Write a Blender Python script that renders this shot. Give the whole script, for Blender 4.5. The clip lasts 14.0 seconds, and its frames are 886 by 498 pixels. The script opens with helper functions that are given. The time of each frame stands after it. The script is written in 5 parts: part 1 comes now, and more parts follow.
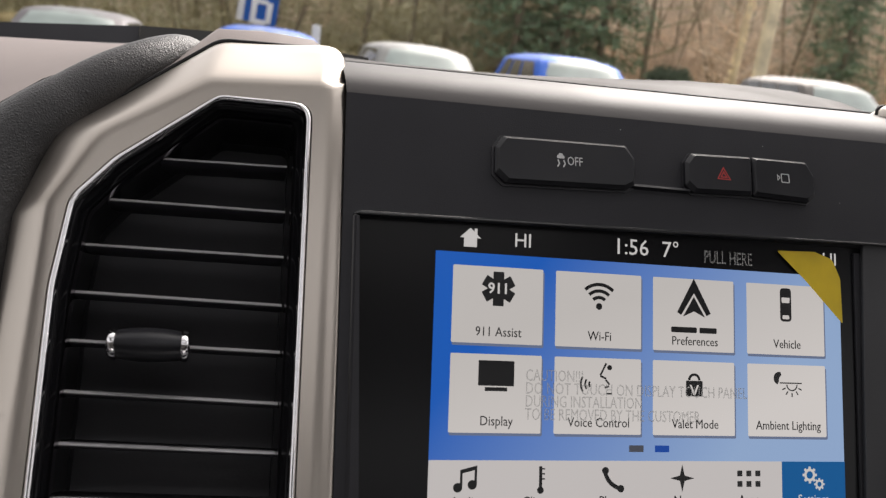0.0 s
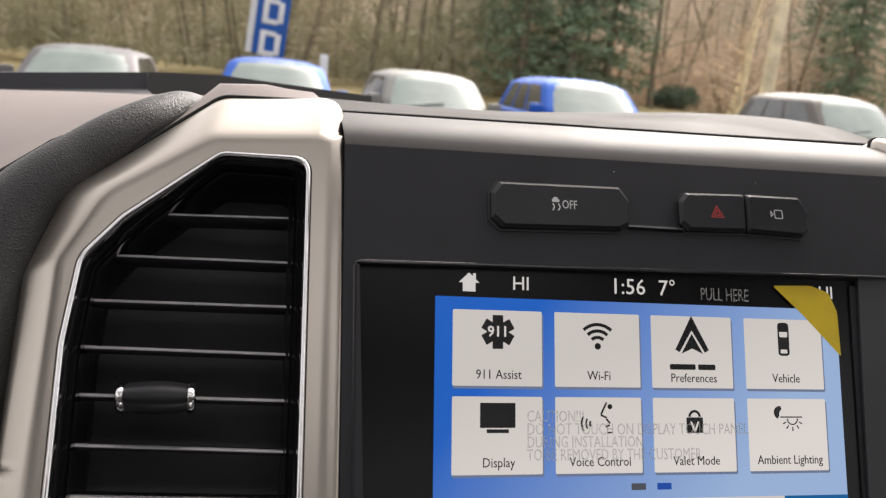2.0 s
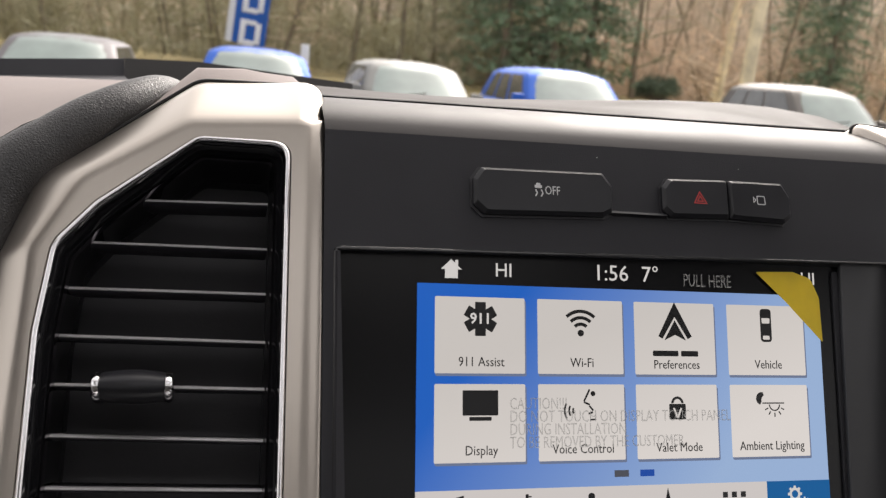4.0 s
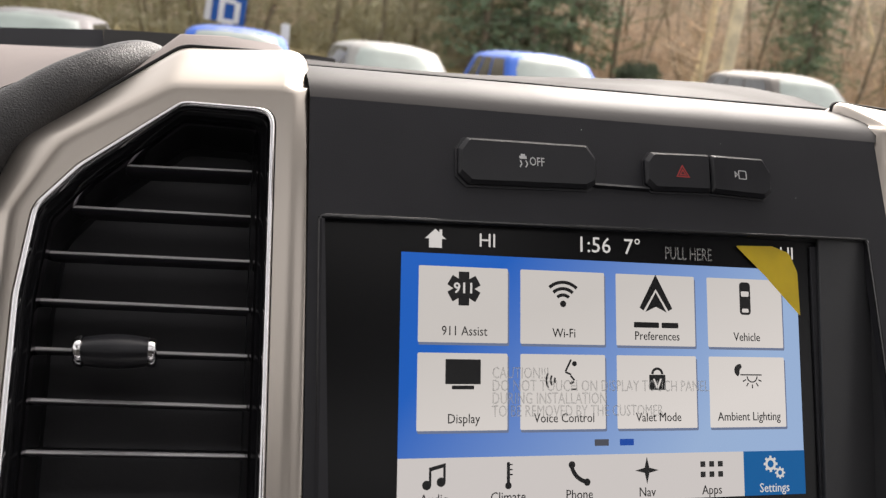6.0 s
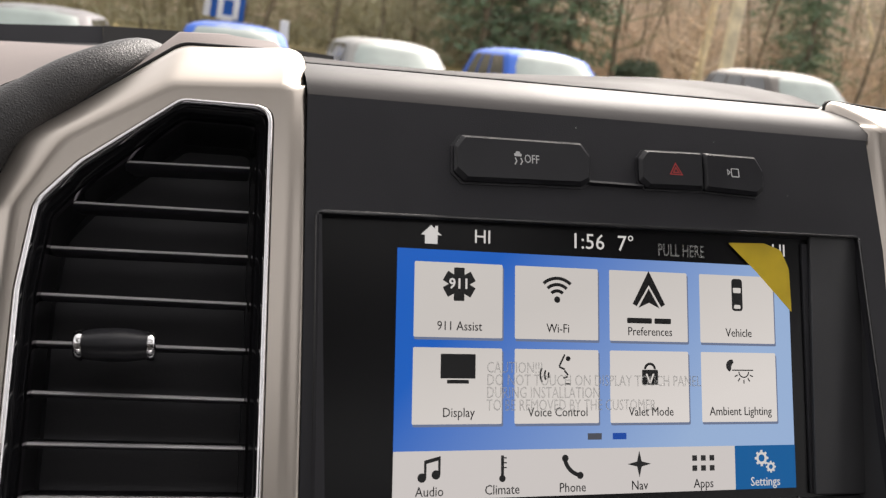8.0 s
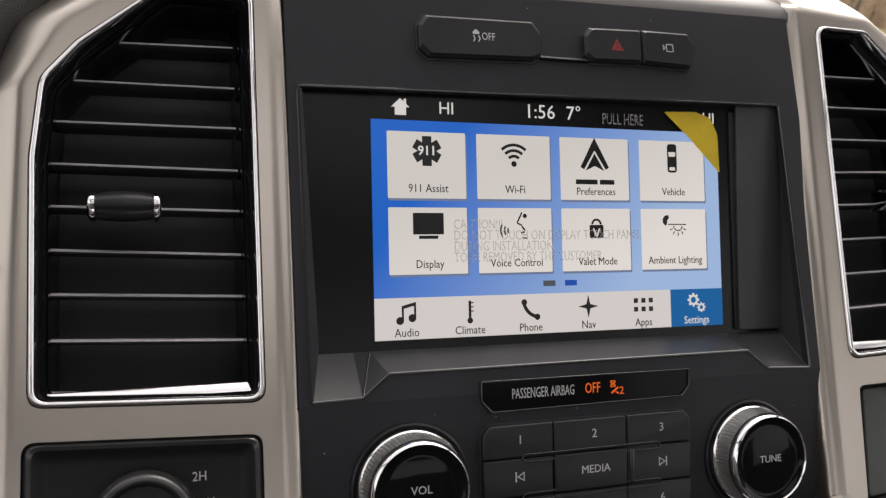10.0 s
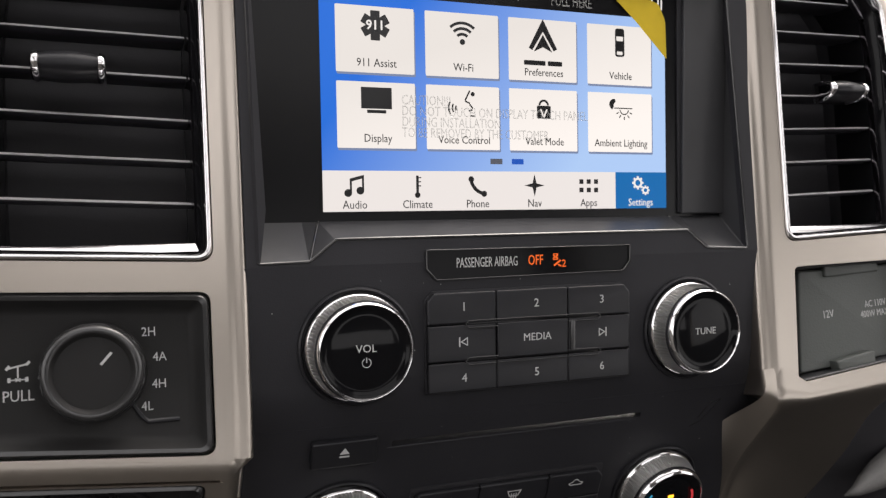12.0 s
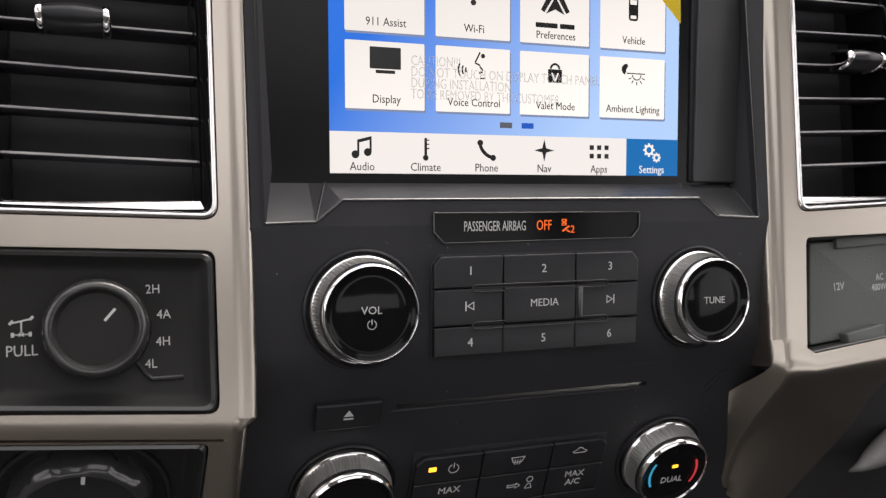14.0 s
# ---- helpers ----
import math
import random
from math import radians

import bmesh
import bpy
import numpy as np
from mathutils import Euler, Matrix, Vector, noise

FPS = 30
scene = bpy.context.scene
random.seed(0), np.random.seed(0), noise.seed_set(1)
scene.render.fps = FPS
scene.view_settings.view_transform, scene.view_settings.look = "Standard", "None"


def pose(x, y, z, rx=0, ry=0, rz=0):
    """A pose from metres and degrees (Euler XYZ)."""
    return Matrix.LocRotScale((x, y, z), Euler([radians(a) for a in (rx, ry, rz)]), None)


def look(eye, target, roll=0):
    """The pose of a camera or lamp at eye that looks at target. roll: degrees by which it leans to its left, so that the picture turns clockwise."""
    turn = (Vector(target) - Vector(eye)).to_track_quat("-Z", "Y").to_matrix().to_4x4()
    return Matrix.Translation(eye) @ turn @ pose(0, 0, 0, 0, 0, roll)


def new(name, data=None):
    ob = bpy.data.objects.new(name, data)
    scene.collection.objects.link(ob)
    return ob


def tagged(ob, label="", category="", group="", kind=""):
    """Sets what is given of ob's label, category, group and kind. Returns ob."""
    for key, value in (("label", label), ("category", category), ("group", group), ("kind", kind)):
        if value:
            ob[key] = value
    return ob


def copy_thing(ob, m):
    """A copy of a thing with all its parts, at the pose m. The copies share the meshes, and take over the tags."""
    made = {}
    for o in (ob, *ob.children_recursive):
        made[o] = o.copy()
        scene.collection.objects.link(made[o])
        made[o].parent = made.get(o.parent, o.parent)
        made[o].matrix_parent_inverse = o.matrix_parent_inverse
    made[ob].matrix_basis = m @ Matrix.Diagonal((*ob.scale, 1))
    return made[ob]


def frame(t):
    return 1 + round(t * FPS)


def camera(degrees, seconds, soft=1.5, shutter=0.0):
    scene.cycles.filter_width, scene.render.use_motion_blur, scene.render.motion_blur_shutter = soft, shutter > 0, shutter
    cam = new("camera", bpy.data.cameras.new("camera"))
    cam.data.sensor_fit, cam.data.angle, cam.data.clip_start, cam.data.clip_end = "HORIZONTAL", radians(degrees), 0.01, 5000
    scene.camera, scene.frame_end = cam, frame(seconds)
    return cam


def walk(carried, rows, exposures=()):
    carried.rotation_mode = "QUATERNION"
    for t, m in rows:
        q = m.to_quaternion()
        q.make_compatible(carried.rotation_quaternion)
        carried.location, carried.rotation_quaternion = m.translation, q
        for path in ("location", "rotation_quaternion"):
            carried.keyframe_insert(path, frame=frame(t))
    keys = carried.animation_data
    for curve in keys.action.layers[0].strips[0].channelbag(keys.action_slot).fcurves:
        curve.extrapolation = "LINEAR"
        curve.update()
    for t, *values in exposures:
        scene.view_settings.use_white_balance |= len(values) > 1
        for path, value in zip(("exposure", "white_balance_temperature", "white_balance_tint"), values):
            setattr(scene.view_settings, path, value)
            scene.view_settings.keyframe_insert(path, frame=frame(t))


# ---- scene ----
cam = camera(56.0, 14.0, soft=1.3)
cam.data.dof.use_dof, cam.data.dof.focus_distance, cam.data.dof.aperture_fstop = True, 0.35, 18.0
# seconds, eye x, y, z in metres, then pitch, roll and yaw in degrees
PATH = [
    (0, -0.1579, -0.2744, 1.5000, -13.411, 7.208, -14.293),
    (0.5, -0.1526, -0.2760, 1.5048, -12.490, 6.569, -14.358),
    (1, -0.1532, -0.2773, 1.5069, -12.038, 6.068, -13.889),
    (1.5, -0.1567, -0.2797, 1.5074, -11.799, 5.754, -13.431),
    (2, -0.1552, -0.2801, 1.5098, -11.843, 5.545, -13.271),
    (2.5, -0.1581, -0.2793, 1.5078, -12.285, 5.318, -13.084),
    (3, -0.1564, -0.2770, 1.5067, -12.564, 5.275, -13.375),
    (3.5, -0.1540, -0.2771, 1.5082, -12.302, 5.436, -13.958),
    (6, -0.1559, -0.2786, 1.5024, -13.341, 6.628, -16.152),
    (6.5, -0.1545, -0.2815, 1.5062, -13.327, 6.731, -16.203),
    (7, -0.1565, -0.2784, 1.5010, -13.535, 6.837, -16.208),
    (7.2, -0.1558, -0.2797, 1.5032, -13.470, 6.849, -16.208),
    (9.3, -0.1564, -0.2876, 1.5023, -14.613, 6.150, -17.182),
    (9.5, -0.1579, -0.2990, 1.4996, -15.893, 5.992, -18.115),
    (10, -0.1746, -0.3227, 1.4899, -18.417, 6.095, -20.493),
    (10.5, -0.1787, -0.3355, 1.4900, -18.822, 5.998, -21.041),
    (11, -0.1763, -0.3468, 1.4764, -20.500, 6.193, -21.497),
    (11.5, -0.1654, -0.3456, 1.4692, -21.241, 6.679, -22.532),
    (12, -0.1666, -0.3445, 1.4649, -21.916, 7.178, -22.770),
    (12.5, -0.1663, -0.3443, 1.4668, -22.246, 7.029, -22.833),
    (13, -0.1676, -0.3482, 1.4671, -22.368, 7.034, -22.274),
    (13.5, -0.1669, -0.3445, 1.4614, -23.335, 7.943, -22.470),
    (14, -0.1658, -0.3435, 1.4580, -23.516, 7.953, -22.531),
]
walk(cam, [(t, pose(x, y, z, 90 + pitch, 0, yaw) @ pose(0, 0, 0, 0, 0, roll)) for t, x, y, z, pitch, roll, yaw in PATH],
     exposures=((0.0, 0.42, 6800, 13), (0.5, 0.60, 6900, 13), (1.2, 0.64, 6900, 13), (9.3, 0.62, 6900, 13), (10.2, 0.74, 6900, 13), (11.2, 0.78, 6900, 13), (11.9, 1.12, 6900, 13), (12.5, 1.30, 6900, 13), (14.0, 1.28, 6900, 13)))

# ---- light: an overcast afternoon, seen from inside the cab ----
world = bpy.data.worlds.new("overcast_sky")
scene.world = world
world.use_nodes = True
wn = world.node_tree
sky = wn.nodes.new("ShaderNodeTexSky")
sky.sky_type = 'NISHITA'
sky.sun_disc = False
sky.sun_elevation = radians(44)
sky.sun_rotation = radians(34)
sky.air_density, sky.dust_density, sky.ozone_density = 1.0, 6.0, 0.6
hsv = wn.nodes.new("ShaderNodeHueSaturation")
hsv.inputs["Saturation"].default_value = 0.12
wn.links.new(sky.outputs[0], hsv.inputs["Color"])
cloud = wn.nodes.new("ShaderNodeMix")                # the cloud layer evens out the dome
cloud.data_type = 'RGBA'
cloud.inputs["Factor"].default_value = 0.30
cloud.inputs["B"].default_value = (4.6, 4.7, 4.9, 1)
wn.links.new(hsv.outputs[0], cloud.inputs["A"])
wn.links.new(cloud.outputs["Result"], wn.nodes["Background"].inputs["Color"])
wn.nodes["Background"].inputs["Strength"].default_value = 0.21
sun = new("sun", bpy.data.lights.new("sun", 'SUN'))
sun.data.energy, sun.data.angle, sun.data.color = 1.4, radians(40), (1.0, 0.95, 0.88)
sun.matrix_world = look((3.6, 5.3, 6.2), (0, 0, 0))


# ---- materials ----
def material(name, base, rough=0.5, metal=0.0, grain=0.0, scale=400.0, vary=0.0, vscale=12.0, coat=0.0, spec=0.5, distort=False):
    """A principled surface with fine relief (grain) and a slow variation of tone and gloss (vary)."""
    m = bpy.data.materials.new(name)
    m.use_nodes = True
    nt = m.node_tree
    b = nt.nodes["Principled BSDF"]
    b.inputs["Base Color"].default_value = (*base, 1)
    b.inputs["Roughness"].default_value = rough
    b.inputs["Metallic"].default_value = metal
    b.inputs["Coat Weight"].default_value = coat
    b.inputs["Specular IOR Level"].default_value = spec
    tc = nt.nodes.new("ShaderNodeTexCoord")
    if grain:
        n = nt.nodes.new("ShaderNodeTexVoronoi" if distort else "ShaderNodeTexNoise")
        n.inputs["Scale"].default_value = scale
        nt.links.new(tc.outputs["Object"], n.inputs["Vector"])
        if distort:
            # creases between soft pebbles, drawn out unevenly
            n.feature = 'DISTANCE_TO_EDGE'
            warp, mixed = nt.nodes.new("ShaderNodeTexNoise"), nt.nodes.new("ShaderNodeMix")
            warp.inputs["Scale"].default_value = scale * 0.3
            mixed.data_type, mixed.blend_type = 'RGBA', 'LINEAR_LIGHT'
            mixed.inputs["Factor"].default_value = 1.2 / scale
            nt.links.new(tc.outputs["Object"], warp.inputs["Vector"])
            nt.links.new(tc.outputs["Object"], mixed.inputs["A"])
            nt.links.new(warp.outputs["Color"], mixed.inputs["B"])
            nt.links.new(mixed.outputs["Result"], n.inputs["Vector"])
        bp = nt.nodes.new("ShaderNodeBump")
        bp.inputs["Strength"].default_value = grain
        bp.inputs["Distance"].default_value = 0.0006 if not distort else 0.0012
        nt.links.new(n.outputs[0], bp.inputs["Height"])
        nt.links.new(bp.outputs[0], b.inputs["Normal"])
    if vary:
        v = nt.nodes.new("ShaderNodeTexNoise")
        v.inputs["Scale"].default_value, v.inputs["Detail"].default_value = vscale, 6
        nt.links.new(tc.outputs["Object"], v.inputs["Vector"])
        mr = nt.nodes.new("ShaderNodeMapRange")
        mr.inputs["From Min"].default_value, mr.inputs["From Max"].default_value = 0.3, 0.7
        mr.inputs["To Min"].default_value, mr.inputs["To Max"].default_value = 1 - vary, 1 + vary
        nt.links.new(v.outputs[0], mr.inputs["Value"])
        mx = nt.nodes.new("ShaderNodeMix")
        mx.data_type, mx.blend_type = 'RGBA', 'MULTIPLY'
        mx.inputs["Factor"].default_value = 1
        mx.inputs["A"].default_value = (*base, 1)
        nt.links.new(mr.outputs[0], mx.inputs["B"])
        nt.links.new(mx.outputs["Result"], b.inputs["Base Color"])
        mr2 = nt.nodes.new("ShaderNodeMapRange")
        mr2.inputs["From Min"].default_value, mr2.inputs["From Max"].default_value = 0.3, 0.7
        mr2.inputs["To Min"].default_value, mr2.inputs["To Max"].default_value = rough * 0.88, min(1, rough * 1.12)
        nt.links.new(v.outputs[0], mr2.inputs["Value"])
        nt.links.new(mr2.outputs[0], b.inputs["Roughness"])
    return m


def glowing(name, colour, strength, base=(0.01, 0.01, 0.012), rough=0.3):
    m = material(name, base, rough, spec=0.15)
    b = m.node_tree.nodes["Principled BSDF"]
    b.inputs["Emission Color"].default_value = (*colour, 1)
    b.inputs["Emission Strength"].default_value = strength
    return m


SWITCH = material("switch_panel_black", (0.020, 0.0195, 0.0195), 0.55, 0, 0.1, 1800, 0.12, 25, 0, 0.22)
SATIN = material("satin_champagne_metal", (0.50, 0.452, 0.402), 0.31, 1.0, 0.012, 2600)
SHEEN = material("polished_black_plastic", (0.03, 0.03, 0.031), 0.20, 0, 0, 1, 0.1, 60, 0.3, 0.6)
BLACK = material("moulded_black_plastic", (0.0265, 0.0262, 0.0300), 0.46, 0, 0.12, 1800, 0.12, 25, 0, 0.22)
DEEP = material("dull_black_plastic", (0.030, 0.029, 0.033), 0.6, 0, 0.1, 900, 0.1, 25)
SOFT = material("soft_black_button_rubber", (0.019, 0.019, 0.022), 0.32, 0, 0.06, 2500, 0.1, 40, 0, 0.32)
GLOSS = material("piano_black", (0.007, 0.007, 0.008), 0.06, 0, 0, 1, 0.0, 1, 0.0, 0.16)
LENS_BLACK = material("smoked_lens", (0.006, 0.006, 0.007), 0.10, 0, 0, 1, 0.0, 1, 0.0, 0.10)
CHROME = material("chrome", (0.90, 0.89, 0.90), 0.07, 1.0, 0, 1, 0.03, 60)
CHROME_LIP = material("soft_chrome", (0.70, 0.69, 0.70), 0.19, 1.0, 0, 1, 0.03, 60)
SLAT_GLINT = material("slat_edge_glint", (0.66, 0.65, 0.66), 0.34, 0.5, 0, 1, 0.06, 60)
CHROME_SATIN = material("turned_chrome", (0.90, 0.89, 0.88), 0.34, 1.0, 0, 1, 0.04, 60)
CHROME_DARK = material("smoked_chrome", (0.42, 0.39, 0.42), 0.10, 1.0, 0, 1, 0.05, 60)
SLAT = material("slat_plastic", (0.024, 0.023, 0.028), 0.45, 0, 0.04, 1500, 0.1, 40)
LEATHER = material("grained_black_leather", (0.016, 0.0148, 0.015), 0.44, 0, 0.36, 900, 0.15, 30, 0, 0.6, distort=True)
PAD = material("soft_touch_dash_skin", (0.034, 0.030, 0.030), 0.50, 0, 0.035, 1100, 0.10, 14, 0, 0.33)
PAD_DARK = material("brown_grey_dash_skin", (0.042, 0.036, 0.035), 0.62, 0, 0.12, 1000, 0.10, 14, 0, 0.2)
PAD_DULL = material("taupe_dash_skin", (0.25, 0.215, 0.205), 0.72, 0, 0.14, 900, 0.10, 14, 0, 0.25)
# lighter than the black panel: round the display, reflected light put into the colour
RECESS = material("greyed_recess_plastic", (0.044, 0.044, 0.047), 0.42, 0, 0.10, 1800, 0.12, 25)
GREYLID = material("grey_green_plastic", (0.092, 0.100, 0.094), 0.5, 0, 0.25, 1100, 0.06, 30)
SEAM = material("dark_seam", (0.006, 0.006, 0.006), 0.7, 0, 0.1, 800, 0.1, 30)
PRINT = material("white_print", (0.58, 0.58, 0.58), 0.5, 0, 0, 1, 0.05, 200)
PRINT_RED = material("red_print", (0.42, 0.03, 0.03), 0.5, 0, 0, 1, 0.05, 200)
HEADLINER = material("light_headliner_cloth", (0.43, 0.425, 0.42), 0.9, 0, 0.3, 900, 0.08, 20)
CARPET = material("dark_taupe_carpet", (0.042, 0.041, 0.040), 0.95, 0, 0.5, 500, 0.2, 20)
DOOR = material("taupe_door_trim", (0.10, 0.097, 0.095), 0.7, 0, 0.2, 700, 0.1, 12)
CLOTH = material("taupe_cabin_trim", (0.045, 0.043, 0.042), 0.8, 0, 0.2, 700, 0.1, 12)


# ---- builders ----
STACK = pose(0, 0, 1.39, -21.5)                      # the display's plane: x right, z up along it
SURR = STACK @ pose(0, -0.0125, 0, -7.576) @ pose(0, 0.0045, 0)      # the satin surrounds beside it: x right, z up along them, -y out of them
FASCIA = SURR @ pose(-0.16, -0.0045, -0.05) @ Matrix.Scale(1.011, 4) @ pose(0.16, 0, 0.05)   # the panel round the display, alike
MID = FASCIA @ pose(0, 0, -0.074) @ Matrix.Rotation(radians(8.5), 4, 'X') @ pose(0, 0, 0.074)   # its part under the display, leaning in


def finish(me, sharp=35.0):
    for p in me.polygons:
        p.use_smooth = True
    me.set_sharp_from_angle(angle=radians(sharp))


def part(name, bm, mat, parent=None, label="", sharp=35.0):
    me = bpy.data.meshes.new(name)
    bmesh.ops.recalc_face_normals(bm, faces=bm.faces)
    bm.to_mesh(me)
    bm.free()
    finish(me, sharp)
    me.materials.append(mat)
    ob = new(name, me)
    ob.parent = parent
    if label:
        tagged(ob, label)
    return ob


def thing(name, m, label, category, group="", kind=""):
    ob = new(name)
    ob.empty_display_size = 0.01
    ob.matrix_world = m
    return tagged(ob, label, category, group, kind)


def solo(name, bm, mat, m, label, category, group="", kind="", sharp=35.0):
    ob = part(name, bm, mat, None, "", sharp)
    ob.matrix_world = m
    return tagged(ob, label, category, group, kind)


def rpoly(pts, r=0.0, n=4):
    """A polygon (x, v[, radius]) with rounded corners, n + 1 points at every corner."""
    out, k = [], len(pts)
    for i in range(k):
        a, b, c = (Vector(pts[(i + d) % k][:2]) for d in (-1, 0, 1))
        rad = pts[i][2] if len(pts[i]) > 2 else r
        u, w = (a - b).normalized(), (c - b).normalized()
        ang = max(0.05, u.angle(w))
        d = min(rad / math.tan(ang / 2), (a - b).length * 0.49, (c - b).length * 0.49)
        p, q = b + u * d, b + w * d
        for j in range(n + 1):
            s = j / n
            out.append(p * (1 - s) ** 2 + b * 2 * s * (1 - s) + q * s * s)
    return out


def box2(x0, x1, v0, v1, r=0.001, n=3):
    return rpoly([(x0, v0), (x1, v0), (x1, v1), (x0, v1)], r, n)


def plate(outer, holes, w0, w1, bevel=0.0, res=2):
    """A bevelled plate with holes in the x-v plane, from w0 to w1 outwards (-y), as a bmesh."""
    cu = bpy.data.curves.new("tmp", 'CURVE')
    cu.dimensions, cu.fill_mode = '2D', 'BOTH'
    cu.extrude, cu.bevel_depth, cu.bevel_resolution, cu.offset = max(0, (w1 - w0) / 2 - bevel), bevel, res, -bevel
    for loop in [outer, *holes]:
        sp = cu.splines.new('POLY')
        sp.points.add(len(loop) - 1)
        for q, p in zip(sp.points, loop):
            q.co = (p[0], p[1], 0, 1)
        sp.use_cyclic_u = True
    return from_curve(cu, Matrix.Translation((0, -(w0 + w1) / 2, 0)) @ Matrix.Rotation(radians(90), 4, 'X'))


def from_curve(cu, m):
    ob = new("tmp", cu)
    dg = bpy.context.evaluated_depsgraph_get()
    dg.update()
    me = bpy.data.meshes.new_from_object(ob.evaluated_get(dg))
    bm = bmesh.new()
    bm.from_mesh(me)
    bm.transform(m)
    bmesh.ops.remove_doubles(bm, verts=bm.verts, dist=1e-6)
    bpy.data.objects.remove(ob)
    bpy.data.meshes.remove(me)
    bpy.data.curves.remove(cu)
    return bm


def words(text, x, v, size, w, thick=0.00008, align='CENTER', stretch=1.0, bold=0.0, turn=0.0):
    cu = bpy.data.curves.new("tmp", 'FONT')
    cu.body, cu.size, cu.align_x, cu.align_y, cu.extrude, cu.offset = text, size, align, 'CENTER', thick, bold
    cu.resolution_u = 2
    return from_curve(cu, Matrix.Translation((x, -w, v)) @ Matrix.Rotation(radians(90), 4, 'X') @ Matrix.Rotation(radians(turn), 4, 'Z') @ Matrix.Diagonal((stretch, 1, 1, 1)))


def loft(loops, closed=True, cap0=False, cap1=False, bm=None):
    bm = bm or bmesh.new()
    rows = [[bm.verts.new(p) for p in loop] for loop in loops]
    for a, b in zip(rows, rows[1:]):
        k = len(a)
        for i in range(k if closed else k - 1):
            j = (i + 1) % k
            bm.faces.new((a[i], a[j], b[j], b[i]))
    if cap0:
        bm.faces.new(rows[0])
    if cap1:
        bm.faces.new(rows[-1])
    return bm


def ring3(loop, w):
    return [Vector((p[0], -w, p[1])) for p in loop]


def disc_loop(x, v, r, n=64):
    return [(x + r * math.cos(2 * math.pi * i / n), v + r * math.sin(2 * math.pi * i / n)) for i in range(n)]


def turned(x, v, profile, n=64, cap=True):
    """A turned body round an axis out of the panel: profile of (radius, w)."""
    return loft([ring3(disc_loop(x, v, r, n), w) for r, w in profile], True, False, cap)


def tube(path, radius, n=12, caps=True):
    """A tube along a list of points; radius a number or a list."""
    path = [Vector(p) for p in path]
    loops, up = [], Vector((0.13, 0.27, 0.95)).normalized()
    for i, p in enumerate(path):
        d = (path[min(i + 1, len(path) - 1)] - path[max(i - 1, 0)]).normalized()
        s = d.cross(up)
        s = s.normalized() if s.length > 1e-4 else Vector((1, 0, 0))
        t = s.cross(d)
        r = radius[i] if isinstance(radius, (list, tuple)) else radius
        loops.append([p + (s * math.cos(2 * math.pi * k / n) + t * math.sin(2 * math.pi * k / n)) * r for k in range(n)])
    return loft(loops, True, caps, caps)


def merged(*bms):
    out = bmesh.new()
    for b in bms:
        me = bpy.data.meshes.new("tmp")
        b.to_mesh(me)
        b.free()
        out.from_mesh(me)
        bpy.data.meshes.remove(me)
    return out


def block(x0, x1, y0, y1, z0, z1, bevel=0.0, seg=2):
    bm = bmesh.new()
    bmesh.ops.create_cube(bm, size=1, matrix=Matrix.Translation(((x0 + x1) / 2, (y0 + y1) / 2, (z0 + z1) / 2)) @ Matrix.Diagonal((x1 - x0, y1 - y0, z1 - z0, 1)))
    if bevel:
        bmesh.ops.bevel(bm, geom=bm.edges[:], offset=bevel, segments=seg, profile=0.6, affect='EDGES')
    return bm


def sheet(grid):
    """A surface through a grid of points (rows of equal length)."""
    return loft(grid, False)


def thick(bm, d):
    bmesh.ops.solidify(bm, geom=bm.faces[:], thickness=d)
    return bm


# ---- the centre stack ----
# black panel with the opening for the display
OPEN = [(-0.1187, 0.0515, 0.002), (-0.1183, -0.0727, 0.001), (-0.0982, -0.0722, 0.001), (-0.0874, -0.0637, 0.001), (0.0815, -0.0632, 0.001),
        (0.0915, -0.0716, 0.001), (0.1150, -0.0727, 0.001), (0.1170, 0.0545, 0.002)]
opening = rpoly(OPEN, 0.001, 3)
stack = thing("centre_stack", FASCIA, "matte black moulded centre stack panel of a dashboard", "dashboard panel")
front = rpoly([(-0.1228, 0.0966), (0.1290, 0.1006), (0.1290, -0.0740), (-0.1228, -0.0740)], 0.0002, 1)
part("panel", plate(front, [opening], -0.004, 0.0, 0.0), BLACK, stack)
# recess walls that run back from the opening to the display's plane
back = [Vector((x, 0.0005, z)) for x, z in rpoly([(-0.1155, 0.0535, 0.002), (-0.1125, -0.0560, 0.001), (-0.0960, -0.0560, 0.001), (-0.0890, -0.0560, 0.001),
                                                (0.0880, -0.0560, 0.001), (0.0950, -0.0560, 0.001), (0.1195, -0.0560, 0.001), (0.1225, 0.0535, 0.002)], 0.001, 3)]
to_fascia = FASCIA.inverted() @ STACK
part("display_recess", loft([ring3(opening, 0.0), ring3(opening, -0.0012), [to_fascia @ p for p in back]]), RECESS, stack, "black recess walls greyed for the light they catch", sharp=20)
part("recess_edge", tube([*ring3(opening, 0.0), ring3(opening, 0.0)[0]], 0.00065, 8, False), SHEEN, stack, "fine polished edge")
for a, b in (((-0.0890, -0.0560), (-0.0982, -0.0722)), ((0.0880, -0.0560), (0.0915, -0.0716))):
    part("recess_fold", tube([to_fascia @ Vector((a[0], 0.0, a[1])), Vector((b[0], 0.0, b[1]))], 0.0005, 8), SHEEN, stack, "fine polished fold")
